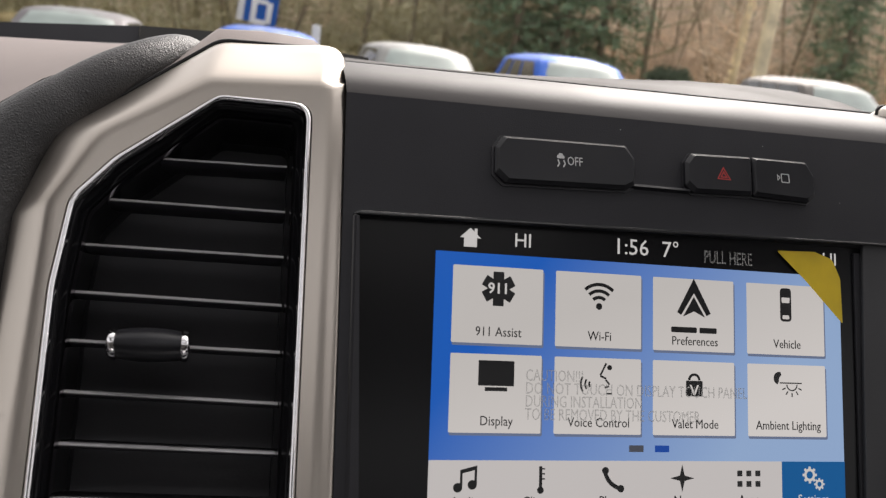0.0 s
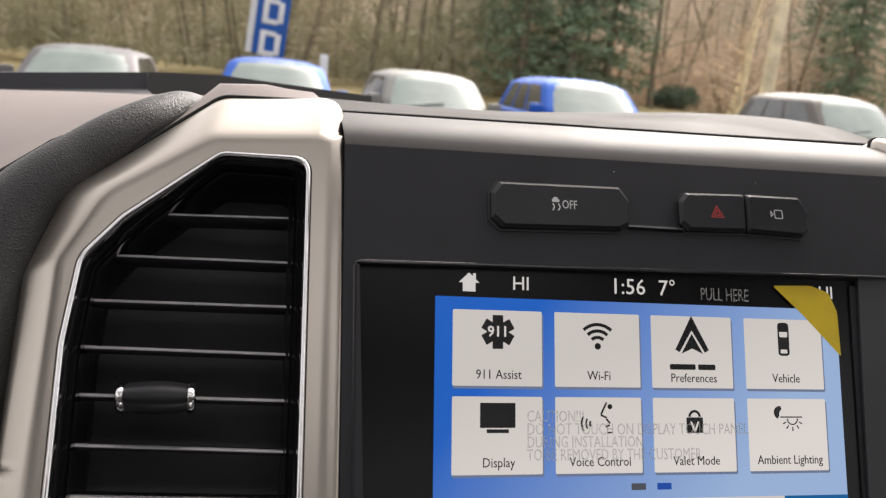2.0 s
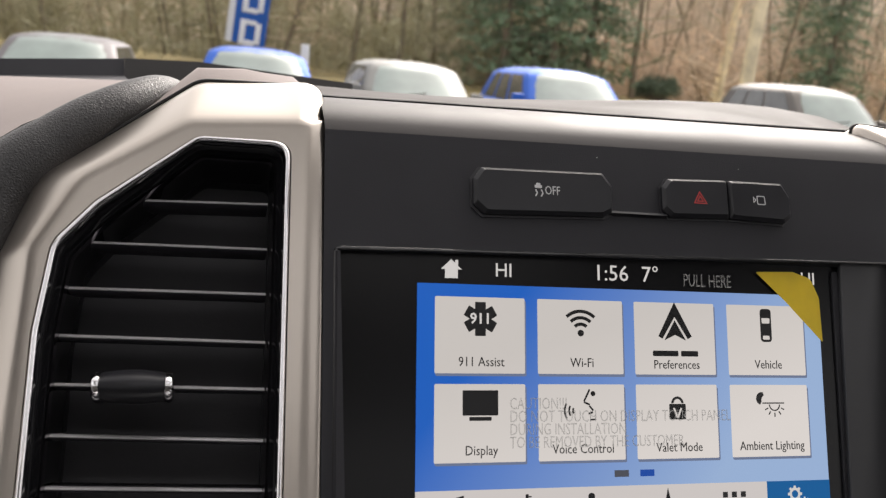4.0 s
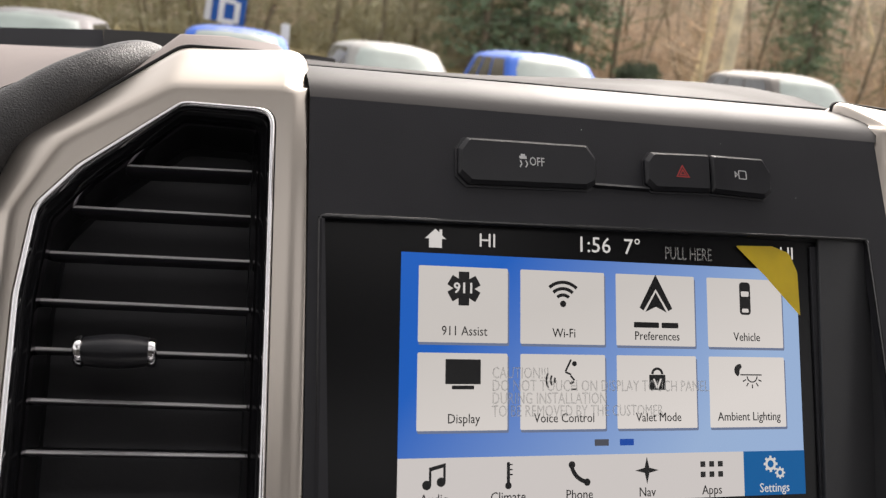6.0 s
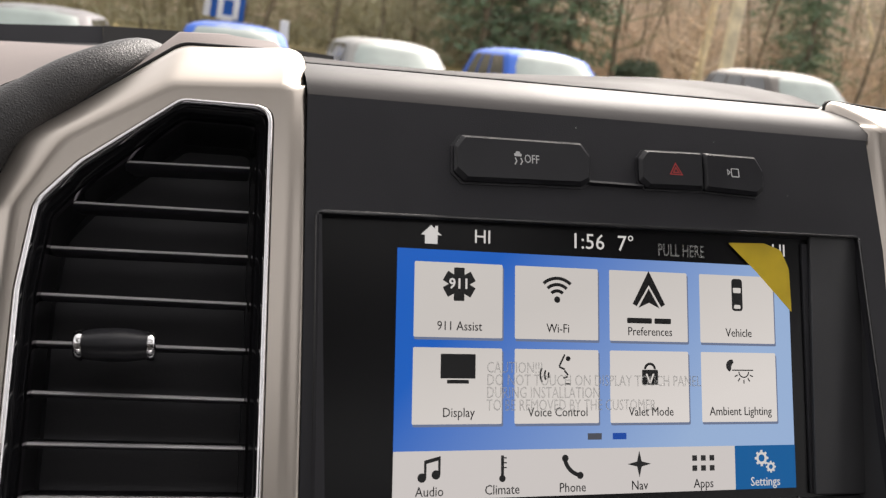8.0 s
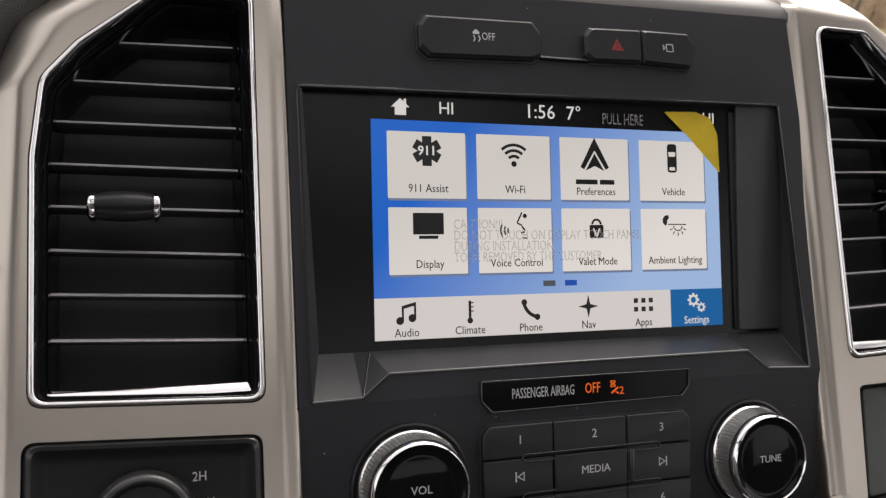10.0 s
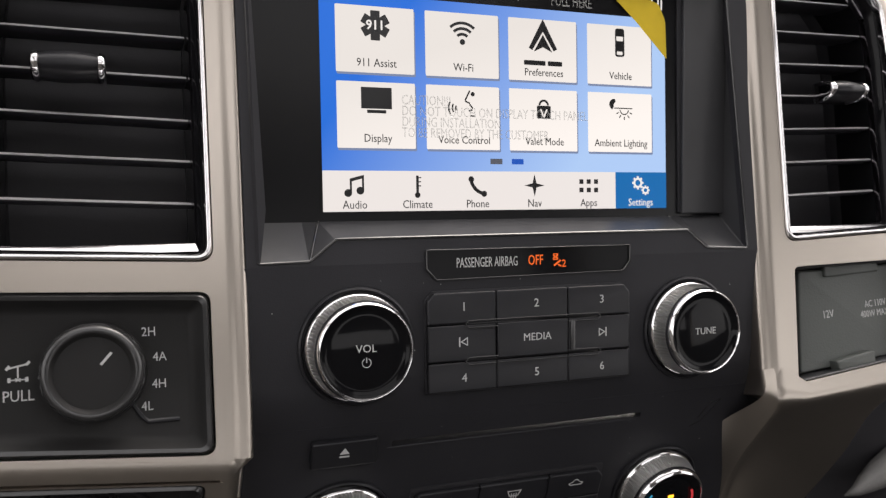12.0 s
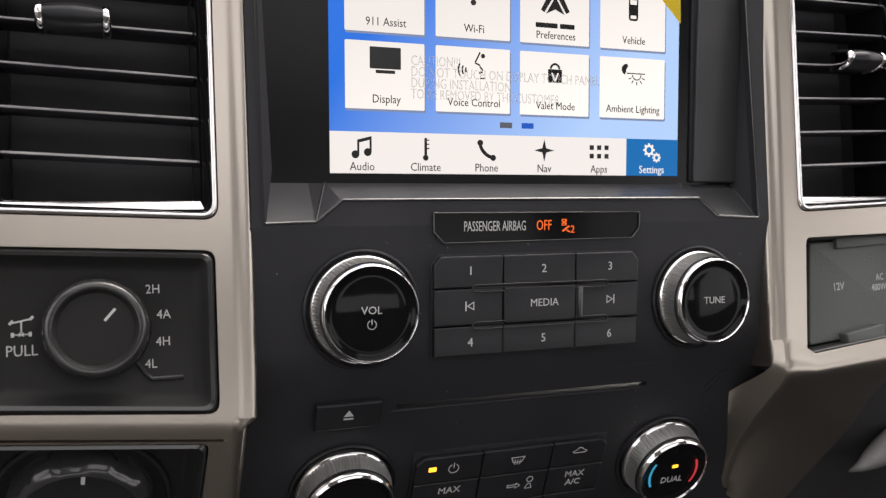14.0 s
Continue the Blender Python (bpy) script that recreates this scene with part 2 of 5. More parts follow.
part("bezel_rim", loft([[Vector((x, y, v)) for x, y, v in ((-0.1192, 0.0, v0), (-0.1180, -0.0016, v0), (-0.1180 + d, -0.0010, v0), (-0.1176 + d, 0.006, v0))] for v0, d in ((0.0500, 0.0010), (-0.0520, 0.0034), (-0.0720, 0.0006))], False), BLACK, stack, "raised rim beside the display", 20)
cheek = plate(rpoly([(0.0945, -0.0550), (0.1222, -0.0550), (0.1252, 0.0560), (0.0965, 0.0560)], 0.001, 3), [], 0.0008, 0.0030, 0.0006, 2)
cheek.transform(to_fascia)
part("side_panel", cheek, RECESS, stack, "flat black panel beside the display, greyed for reflected light")
# rolled top edge that turns back to the seam of the dash pad
roll = []
for s in range(11):
    q = s / 10
    w, dv = -0.044 * q ** 1.7, 0.0060 * (1 - (1 - q) ** 2.5) + 0.0272 * q
    roll.append([Vector((x * (1 + (0.12 if x > 0 else 0.02) * q) + 0.004 * q * (x > 0), -w, 0.0962 + 0.0040 * (x + 0.127) / 0.25 + dv + 0.0022 * q * (x + 0.127) / 0.25)) for x in np.linspace(-0.1228, 0.130, 13)])
part("top_roll", sheet(roll), PAD, stack, "grained soft dark top edge catching the sky")
part("seam", tube([(roll[-1][i].x, roll[-1][i].y - 0.0002, roll[-1][i].z + 0.0010) for i in range(13)], 0.0013, 6), SEAM, stack)


# ---- satin surrounds with the side vents ----
def mapped(pts, f):
    return [(*f(p[0], p[1]), *p[2:]) for p in pts]


VENT = [(-0.1345, 0.0915, 0.007), (-0.1345, -0.0715, 0.006), (-0.2145, -0.0682, 0.006), (-0.2150, 0.0200, 0.04), (-0.2118, 0.0500, 0.012),
        (-0.1995, 0.0650, 0.02), (-0.1675, 0.0912, 0.007)]
VENT_IN = [(-0.1405, 0.0865, 0.004), (-0.1408, -0.0648, 0.002), (-0.2080, -0.0622, 0.002), (-0.2086, 0.0200, 0.04), (-0.2060, 0.0470, 0.010),
           (-0.1955, 0.0600, 0.02), (-0.1655, 0.0865, 0.005)]
RIDGE = [(-0.1275, 0.1000, 0.006), (-0.1277, -0.1300, 0.01), (-0.1280, -0.1455, 0.0005), (-0.1310, -0.1507, 0.0005), (-0.2240, -0.1416, 0.0005),
         (-0.2215, -0.0200, 0.03), (-0.2195, 0.0480, 0.014), (-0.2060, 0.0745, 0.02), (-0.1715, 0.0985, 0.010), (-0.1320, 0.1018, 0.003)]
OUTER = [(-0.1214, 0.1040, 0.008), (-0.1218, -0.1300, 0.01), (-0.1222, -0.1457, 0.0005), (-0.1290, -0.1510, 0.0005), (-0.2310, -0.1413, 0.0005),
         (-0.2310, -0.0200, 0.03), (-0.2310, 0.0480, 0.020), (-0.2225, 0.0790, 0.02), (-0.1690, 0.1225, 0.012), (-0.1222, 0.1243, 0.012)]


def dense(a, b, step=0.004):
    """Two matching loops with points added alike, no farther apart than step."""
    oa, ob = [], []
    for i in range(len(a)):
        j = (i + 1) % len(a)
        n = max(1, math.ceil(max((Vector(a[j]) - Vector(a[i])).length, (Vector(b[j]) - Vector(b[i])).length) / step))
        oa += [Vector(a[i]).lerp(Vector(a[j]), k / n) for k in range(n)]
        ob += [Vector(b[i]).lerp(Vector(b[j]), k / n) for k in range(n)]
    return oa, ob


def inset(loop, d):
    """The loop moved inwards by d."""
    k, out = len(loop), []
    area = sum(loop[i][0] * loop[(i + 1) % k][1] - loop[(i + 1) % k][0] * loop[i][1] for i in range(k))
    sg = 1 if area > 0 else -1
    for i in range(k):
        m = 1
        while m < 6 and (Vector(loop[(i + m) % k]) - Vector(loop[i - m])).length < 1e-4:
            m += 1
        t = (Vector(loop[(i + m) % k]) - Vector(loop[i - m])).normalized()
        out.append(Vector(loop[i]) + Vector((-t.y, t.x)) * d * sg)
    return out


def surround(f, holes, label, rdg=None, out=None):
    ob = thing("vent_surround", SURR, label, "dashboard trim", "satin surrounds of the dashboard vents")
    ridge, outer = dense(*(rpoly(mapped(p, f), 0.004, 5) for p in (rdg or RIDGE, out or OUTER)))
    start = inset(ridge, 0.0046)
    part("face", plate(start, holes, -0.012, 0.0060, 0.0), SATIN, ob)

    # beside the black panel the flank is narrow and nearly flat, round the outside broad and steep
    wide = [min(1.0, max(0.0, ((Vector(a) - Vector(b)).length - 0.0075) / 0.0075)) * min(1.0, max(0.6, (abs(a[0]) - 0.1240) / 0.012)) for a, b in zip(ridge, outer)]

    for _ in range(80):
        wide = [(wide[j - 1] + 2 * wide[j] + wide[(j + 1) % len(wide)]) / 4 for j in range(len(wide))]

    def ring(q, flat, steep):
        return [Vector((a[0] + (b[0] - a[0]) * q, -(flat + (steep - flat) * k), a[1] + (b[1] - a[1]) * q)) for a, b, k in zip(ridge, outer, wide)]
    part("flank", loft([ring3(start, 0.0060), ring3(inset(ridge, 0.0030), 0.00597), ring3(inset(ridge, 0.0016), 0.00578), ring3(inset(ridge, 0.0005), 0.0054), ring(0.06, 0.0052, 0.0043), ring(0.20, 0.0050, 0.0022), ring(0.42, 0.0049, -0.0018),
                        ring(0.66, 0.0047, -0.0064), ring(0.84, 0.0042, -0.0100), ring(0.94, 0.0030, -0.0128), ring(1.0, 0.0010, -0.0150), ring3(outer, -0.030)]), SATIN, ob, sharp=75)
    edge = [Vector((p[0], 0.0150, p[1] + 0.0008)) for p in outer]
    part("gasket", tube([*edge, edge[0]], 0.0008, 6, False), SEAM, ob, "thin dark joint round the surround")
    return ob


def vent(f, slats, knob_at, label):
    ob = thing("air_vent", SURR, label, "air vent", "dashboard air vents")
    o, i = rpoly(mapped(VENT, f), 0.004, 6), rpoly(mapped(VENT_IN, f), 0.004, 6)

    def between(q, w):
        return ring3([(a[0] * (1 - q) + b[0] * q, a[1] * (1 - q) + b[1] * q) for a, b in zip(o, i)], w)
    bead = [(0.02, -0.0020), (0.02, 0.0045)] + [(0.24 - 0.20 * math.cos(math.pi * k / 10), 0.0050 + 0.0026 * math.sin(math.pi * k / 10)) for k in range(11)] + [(0.46, 0.0030), (0.46, 0.0)]
    part("chrome_bezel", loft([between(q, w) for q, w in bead]), CHROME, ob, "bright chrome ring", sharp=70)
    part("inner_wall", loft([between(q, w) for q, w in ((0.44, 0.0028), (0.52, 0.0030), (0.60, 0.0024), (0.76, -0.0006), (0.88, -0.0030))]), GLOSS, ob, "glossy black inner wall", sharp=60)
    part("inner_ring", loft([between(q, w) for q, w in ((0.86, -0.0028), (0.87, -0.0018), (0.92, -0.0016), (0.97, -0.0026), (0.985, -0.0060))]), CHROME_DARK, ob, "fine smoked chrome inner ring", sharp=60)
    part("throat", loft([between(0.985, -0.0050), between(1.0, -0.030)]), GLOSS, ob, "glossy dark inner wall", sharp=60)
    part("sill", loft([[Vector((*f(x, v), 0)).xzy + Vector((0, -w, 0)) for x in np.linspace(xl, xr, 5)] for xl, xr, w, v in ((-0.2098, -0.1392, 0.0022, -0.0668), (-0.2095, -0.1396, 0.0018, -0.0662), (-0.2086, -0.1406, 0.0008, -0.0637), (-0.2085, -0.1407, -0.0002, -0.0632), (-0.2078, -0.1412, -0.0130, -0.0626))], False), CHROME_LIP, ob, "polished lower sill", sharp=60)
    part("duct", loft([ring3(i, -0.028), ring3(i, -0.036)], True, False, True), DEEP, ob)
    for xa, va, xb, vb in slats:
        xa, xb = (xa, xb - 0.0008) if xa < 0 else (xa + 0.0062 + 0.030 * va, xb + 0.0080)
        prof = [(-0.0014, 0.0009), (0.0002, 0.0005), (0.0006, -0.0002), (-0.0002, -0.0007), (-0.006, -0.0008), (-0.018, 0.0012), (-0.018, 0.0024), (-0.006, 0.0011)]
        loops = [[Vector((x, -(-0.0062 + w), vv + dv)) for w, dv in prof] for x, vv in ((xa, va), (xb, vb))]
        blade = part("slat", loft(loops, True, True, True), SLAT, ob, sharp=50)
        # lighter strip stands in for the sky's glint on the black front edge
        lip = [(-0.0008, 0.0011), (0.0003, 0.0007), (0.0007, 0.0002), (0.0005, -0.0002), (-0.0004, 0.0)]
        part("edge", loft([[Vector((x, -(-0.0062 + w), vv + dv)) for w, dv in lip] for x, vv in ((xa, va), (xb, vb))], True, True, True), SLAT_GLINT, blade, sharp=60)
    # thumb tab on the middle slat
    kx, kv = knob_at
    hull = [(0.0010 + 0.0088 * math.cos(radians(a)), (0.0058 if a > 0 else 0.0052) * math.sin(radians(a))) for a in range(126, -127, -6)]
    tab = part("tab", loft([[Vector((kx + dx, -w * (1 - 0.10 * abs(dx) / 0.0105), kv + dv * (1 - 0.20 * (abs(dx) / 0.0105) ** 2)))
                             for w, dv in hull] for dx in np.linspace(-0.0105, 0.0105, 17)], True, True, True), SOFT, ob, "rounded black thumb tab", 60)
    for s in (-1, 1):
        arcs = [(-0.002 + 0.0118 * math.cos(radians(q)), 0.0056 * math.sin(radians(q))) for q in range(110, -111, -10)]
        part("end_cap", loft([[Vector((kx + s * dx, -(w * k + 0.0006), kv + 0.0003 + dv * k)) for w, dv in arcs] for dx, k in ((0.0098, 0.90), (0.0101, 0.955), (0.0110, 0.965), (0.0119, 0.93), (0.0125, 0.84), (0.0127, 0.72))], True, True, True), CHROME, tab, "chrome end cap", 50)
    return ob


def left(x, v):
    return x, v


def right(x, v):
    v = 1.045 * v + 0.0040
    return -x + 0.0105 + 0.044 * (v - 0.023), v


# slats: left end x and height, right end x and height
SLATS = [(-0.1860, 0.0696, -0.1412, 0.0706), (-0.2025, 0.0533, -0.1410, 0.0533), (-0.2088, 0.0369, -0.1408, 0.0366), (-0.2100, 0.0206, -0.1405, 0.0192), (-0.2100, 0.0044, -0.1403, 0.0028),
         (-0.2098, -0.0120, -0.1401, -0.0146), (-0.2095, -0.0283, -0.1400, -0.0309), (-0.2090, -0.0450, -0.1400, -0.0477)]
SLATS_R = [(0.1452, 0.0770, 0.1900, 0.0776), (0.1452, 0.0600, 0.2070, 0.0607), (0.1452, 0.0424, 0.2125, 0.0433), (0.1452, 0.0246, 0.2135, 0.0262), (0.1452, 0.0073, 0.2135, 0.0088),
           (0.1450, -0.0109, 0.2135, -0.0084), (0.1450, -0.0286, 0.2130, -0.0260), (0.1448, -0.0460, 0.2120, -0.0432)]
SWITCH_AT = [(-0.2160, -0.1363), (-0.1362, -0.1432), (-0.1362, -0.0826), (-0.2160, -0.0792)]
hole_switch = rpoly(SWITCH_AT, 0.0045, 4)
sl = surround(left, [rpoly(VENT, 0.004, 6), hole_switch], "satin champagne metal surround framing the driver side vent and switches")
vent(left, SLATS, (-0.1830, 0.0029), "black louvred air vent with chrome ring and thumb tab")

RIDGE_R = [(-0.1222, 0.1000, 0.006), (-0.1222, -0.1300, 0.001), (-0.1240, -0.1420, 0.0005), (-0.1310, -0.1458, 0.001), (-0.2140, -0.1377, 0.001),
           (-0.2700, -0.1348, 0.001), (-0.2300, -0.0200, 0.03), (-0.2195, 0.0480, 0.014), (-0.2060, 0.0745, 0.02), (-0.1715, 0.0985, 0.010), (-0.1270, 0.1018, 0.003)]
OUTER_R = [(-0.1162, 0.1060, 0.006), (-0.1164, -0.1300, 0.001), (-0.1180, -0.1424, 0.0005), (-0.1310, -0.1461, 0.001), (-0.2140, -0.1380, 0.001),
           (-0.2700, -0.1352, 0.001), (-0.2360, -0.0200, 0.03), (-0.2290, 0.0480, 0.020), (-0.2200, 0.0790, 0.02), (-0.1690, 0.1185, 0.012), (-0.1130, 0.1205, 0.006)]
hole_outlet = rpoly([(0.1447, -0.0832), (0.2290, -0.0812), (0.2240, -0.1320), (0.1400, -0.1404)], 0.0035, 4)
sr = surround(right, [rpoly(mapped(VENT, right), 0.004, 6), hole_outlet], "satin champagne metal surround framing the passenger vent and power outlet", RIDGE_R, OUTER_R)
vent(right, SLATS_R, (0.1918, 0.0086), "black louvred passenger air vent with chrome ring and thumb tab")


# ---- touchscreen ----
def wash(name, c0, c1, strength, ax, az, lo, hi):
    """A lit display area whose colour runs from c0 to c1 across the picture it shows."""
    m = glowing(name, c0, strength, rough=0.22)
    nt = m.node_tree
    tc, sep = nt.nodes.new("ShaderNodeTexCoord"), nt.nodes.new("ShaderNodeSeparateXYZ")
    nt.links.new(tc.outputs["Object"], sep.inputs[0])
    a, b = nt.nodes.new("ShaderNodeMath"), nt.nodes.new("ShaderNodeMath")
    a.operation, b.operation = 'MULTIPLY', 'MULTIPLY_ADD'
    nt.links.new(sep.outputs["X"], a.inputs[0])
    a.inputs[1].default_value = ax
    nt.links.new(sep.outputs["Z"], b.inputs[0])
    b.inputs[1].default_value = az
    nt.links.new(a.outputs[0], b.inputs[2])
    mr = nt.nodes.new("ShaderNodeMapRange")
    mr.inputs["From Min"].default_value, mr.inputs["From Max"].default_value = lo, hi
    nt.links.new(b.outputs[0], mr.inputs["Value"])
    mx = nt.nodes.new("ShaderNodeMix")
    mx.data_type = 'RGBA'
    mx.inputs["A"].default_value, mx.inputs["B"].default_value = (*c0, 1), (*c1, 1)
    nt.links.new(mr.outputs[0], mx.inputs["Factor"])
    nt.links.new(mx.outputs["Result"], nt.nodes["Principled BSDF"].inputs["Emission Color"])
    return m


SCREEN_BLACK = material("unlit_display_glass", (0.009, 0.009, 0.010), 0.24, 0, 0, 1, 0.0, 1, 0.0, 0.22)
LIT_BLUE = wash("blue_wallpaper", (0.010, 0.155, 0.72), (0.40, 0.60, 0.95), 0.45, 1.0, -0.75, -0.075, 0.06)
LIT_TILE = wash("lit_tile", (0.78, 0.765, 0.75), (0.94, 0.92, 0.905), 0.45, 0.3, -1.0, -0.03, 0.03)
LIT_BAR = glowing("lit_menu_bar", (0.86, 0.84, 0.84), 0.42)
LIT_SET = glowing("lit_blue_button", (0.0, 0.135, 0.42), 0.46, (0.004, 0.01, 0.02))
LIT_WHITE = glowing("lit_white_sign", (0.9, 0.9, 0.9), 0.42)
LIT_EDGE = glowing("lit_tile_shade", (0.20, 0.26, 0.42), 0.42)
INK = material("black_display_ink", (0.008, 0.008, 0.009), 0.3, 0, 0, 1, 0.0, 1)
LIT_MID = glowing("lit_grey_mark", (0.10, 0.11, 0.14), 0.42)
LIT_MARK = glowing("lit_blue_mark", (0.01, 0.09, 0.50), 0.45)
AMBER = glowing("amber_indicator", (1.0, 0.42, 0.03), 1.2)
ORANGE = glowing("orange_indicator", (1.0, 0.16, 0.02), 0.42)


def sliver(loops, w, t=0.00008):
    return plate(loops[0], loops[1:], w, w + t)


def arc(x, v, r0, r1, a0, a1, n=14):
    a = [radians(a0 + (a1 - a0) * i / n) for i in range(n + 1)]
    return [(x + r1 * math.cos(q), v + r1 * math.sin(q)) for q in a] + [(x + r0 * math.cos(q), v + r0 * math.sin(q)) for q in reversed(a)]


def spun(pts, x, v, deg, k=1.0):
    c, s = math.cos(radians(deg)), math.sin(radians(deg))
    return [(x + k * (p[0] * c - p[1] * s), v + k * (p[0] * s + p[1] * c)) for p in pts]


def bar(x0, v0, x1, v1, t):
    d = Vector((x1 - x0, v1 - v0)).normalized() * t / 2
    return [(x0 - d.y, v0 + d.x), (x0 + d.y, v0 - d.x), (x1 + d.y, v1 - d.x), (x1 - d.y, v1 + d.x)]


def cog(x, v, r, teeth, hole):
    pts = []
    for i in range(teeth):
        for da, k in ((-0.5, 0.76), (-0.26, 0.76), (-0.20, 1.0), (0.20, 1.0), (0.26, 0.76)):
            a = 2 * math.pi * (i + da) / teeth
            pts.append((x + r * k * math.cos(a), v + r * k * math.sin(a)))
    return [pts, disc_loop(x, v, hole, 16)]


screen = thing("touchscreen", STACK, "lit touchscreen showing a settings menu of white tiles on blue", "touchscreen")
part("glass", plate(box2(-0.1195, 0.1265, -0.0580, 0.0560, 0.001), [], -0.003, -0.0002), SCREEN_BLACK, screen)
for x0, x1 in ((0.0935, 0.1200),):
    part("cheek", plate(box2(x0, x1, -0.0545, 0.0515, 0.0008), [], -0.0004, 0.0010, 0.0004), BLACK, screen, "matte black side cheek")
part("wallpaper", sliver([box2(-0.0868, 0.0868, -0.0350, 0.0410, 0.0001, 1)], 0.0), LIT_BLUE, screen)
status = part("status_bar", sliver([box2(-0.0868, 0.0868, 0.0410, 0.0520, 0.0001, 1)], 0.0), SCREEN_BLACK, screen)
part("clock_text", words("1:56", -0.0082, 0.0470, 0.0089, 0.00012), LIT_WHITE, status)
part("temperature_text", words("7°", 0.0088, 0.0470, 0.0089, 0.00012), LIT_WHITE, status)
for x, v in ((-0.0530, 0.0466), (0.0822, 0.0478)):
    part("climate_text", words("HI", x, v, 0.0075, 0.00012), LIT_WHITE, status)
part("home_sign", sliver([[(-0.0762, 0.0431), (-0.0762, 0.0465), (-0.0778, 0.0465), (-0.0738, 0.0503), (-0.0722, 0.0489), (-0.0722, 0.0501), (-0.0711, 0.0501), (-0.0711, 0.0478), (-0.0696, 0.0465),
                           (-0.0712, 0.0465), (-0.0712, 0.0431)]], 0.00012), LIT_WHITE, status)
COLS = [(-0.0800, -0.0447), (-0.0395, -0.0040), (0.0011, 0.0366), (0.0426, 0.0786)]
ROWS_V = [(0.0077, 0.0362), (-0.0247, 0.0038)]
CAPTION = [["911 Assist", "Wi-Fi", "", "Vehicle"], ["Display", "Voice Control", "Valet Mode", "Ambient Lighting"]]


def icon(kind, x, v):
    if kind == "Display":
        return [box2(x - 0.0069, x + 0.0069, v - 0.0030, v + 0.0062, 0.0002, 1), box2(x - 0.0043, x + 0.0043, v - 0.0049, v - 0.0035, 0.0001, 1)]
    if kind == "Wi-Fi":
        return [disc_loop(x, v - 0.0046, 0.0013, 18)] + [arc(x, v - 0.0048, r, r + 0.0013, 48, 132) for r in (0.0030, 0.0055, 0.0080)]
    if kind == "":
        return [[(x - 0.0074, v - 0.0052), (x, v + 0.0084), (x + 0.0074, v - 0.0052), (x + 0.0056, v - 0.0062), (x, v + 0.0026), (x - 0.0056, v - 0.0062)],
                [(x - 0.0048, v - 0.0068), (x, v + 0.0012), (x + 0.0048, v - 0.0068), (x, v - 0.0046)]]
    if kind == "Vehicle":
        return [rpoly([(x - 0.0026, v - 0.0068), (x + 0.0026, v - 0.0068), (x + 0.0026, v + 0.0068), (x - 0.0026, v + 0.0068)], 0.0016, 4),
                rpoly([(x - 0.0018, v + 0.0008), (x + 0.0018, v + 0.0008), (x + 0.0020, v + 0.0030), (x - 0.0020, v + 0.0030)], 0.0004, 2),
                rpoly([(x - 0.0017, v - 0.0058), (x + 0.0017, v - 0.0058), (x + 0.0015, v - 0.0042), (x - 0.0015, v - 0.0042)], 0.0004, 2)]
    if kind == "Voice Control":
        return [arc(x - 0.0018, v - 0.0014, r, r + 0.0007, 150, 212, 8) for r in (0.0016, 0.0032, 0.0050)] + [disc_loop(x + 0.0046, v + 0.0050, 0.0010, 14),
                bar(x + 0.0032, v + 0.0066, x + 0.0008, v + 0.0020, 0.0007), bar(x + 0.0008, v + 0.0018, x + 0.0032, v + 0.0008, 0.0007),
                bar(x + 0.0030, v + 0.0004, x + 0.0046, v - 0.0014, 0.0007), bar(x + 0.0044, v - 0.0020, x + 0.0026, v - 0.0026, 0.0007), bar(x + 0.0032, v - 0.0048, x + 0.0056, v - 0.0048, 0.0006)]
    if kind == "Valet Mode":
        return [rpoly([(x - 0.0036, v - 0.0050), (x + 0.0036, v - 0.0050), (x + 0.0036, v + 0.0010), (x - 0.0036, v + 0.0010)], 0.0004, 2), arc(x, v + 0.0012, 0.0017, 0.0027, 0, 180, 12),
                [(x - 0.0020, v - 0.0006), (x - 0.0012, v - 0.0006), (x, v - 0.0034), (x + 0.0012, v - 0.0006), (x + 0.0020, v - 0.0006), (x + 0.0005, v - 0.0044), (x - 0.0005, v - 0.0044)]]
    moon = arc(x - 0.0036, v + 0.0030, 0.0, 0.0026, 20, 250, 16)[:17]
    bite = [(x - 0.0036 + 0.0022 + 0.0024 * math.cos(radians(a)), v + 0.0022 + 0.0024 * math.sin(radians(a))) for a in range(190, 110, -10)]
    rays = [bar(x + 0.0022 + 0.0033 * math.cos(radians(a)), v + 0.0006 + 0.0033 * math.sin(radians(a)), x + 0.0022 + 0.0049 * math.cos(radians(a)), v + 0.0006 + 0.0049 * math.sin(radians(a)), 0.0005) for a in (205, 235, 270, 305, 335)]
    return [moon[4:] + bite, bar(x - 0.0034, v + 0.0012, x + 0.0068, v + 0.0012, 0.0005), arc(x + 0.0022, v + 0.0006, 0.0021, 0.0026, 180, 360)] + rays


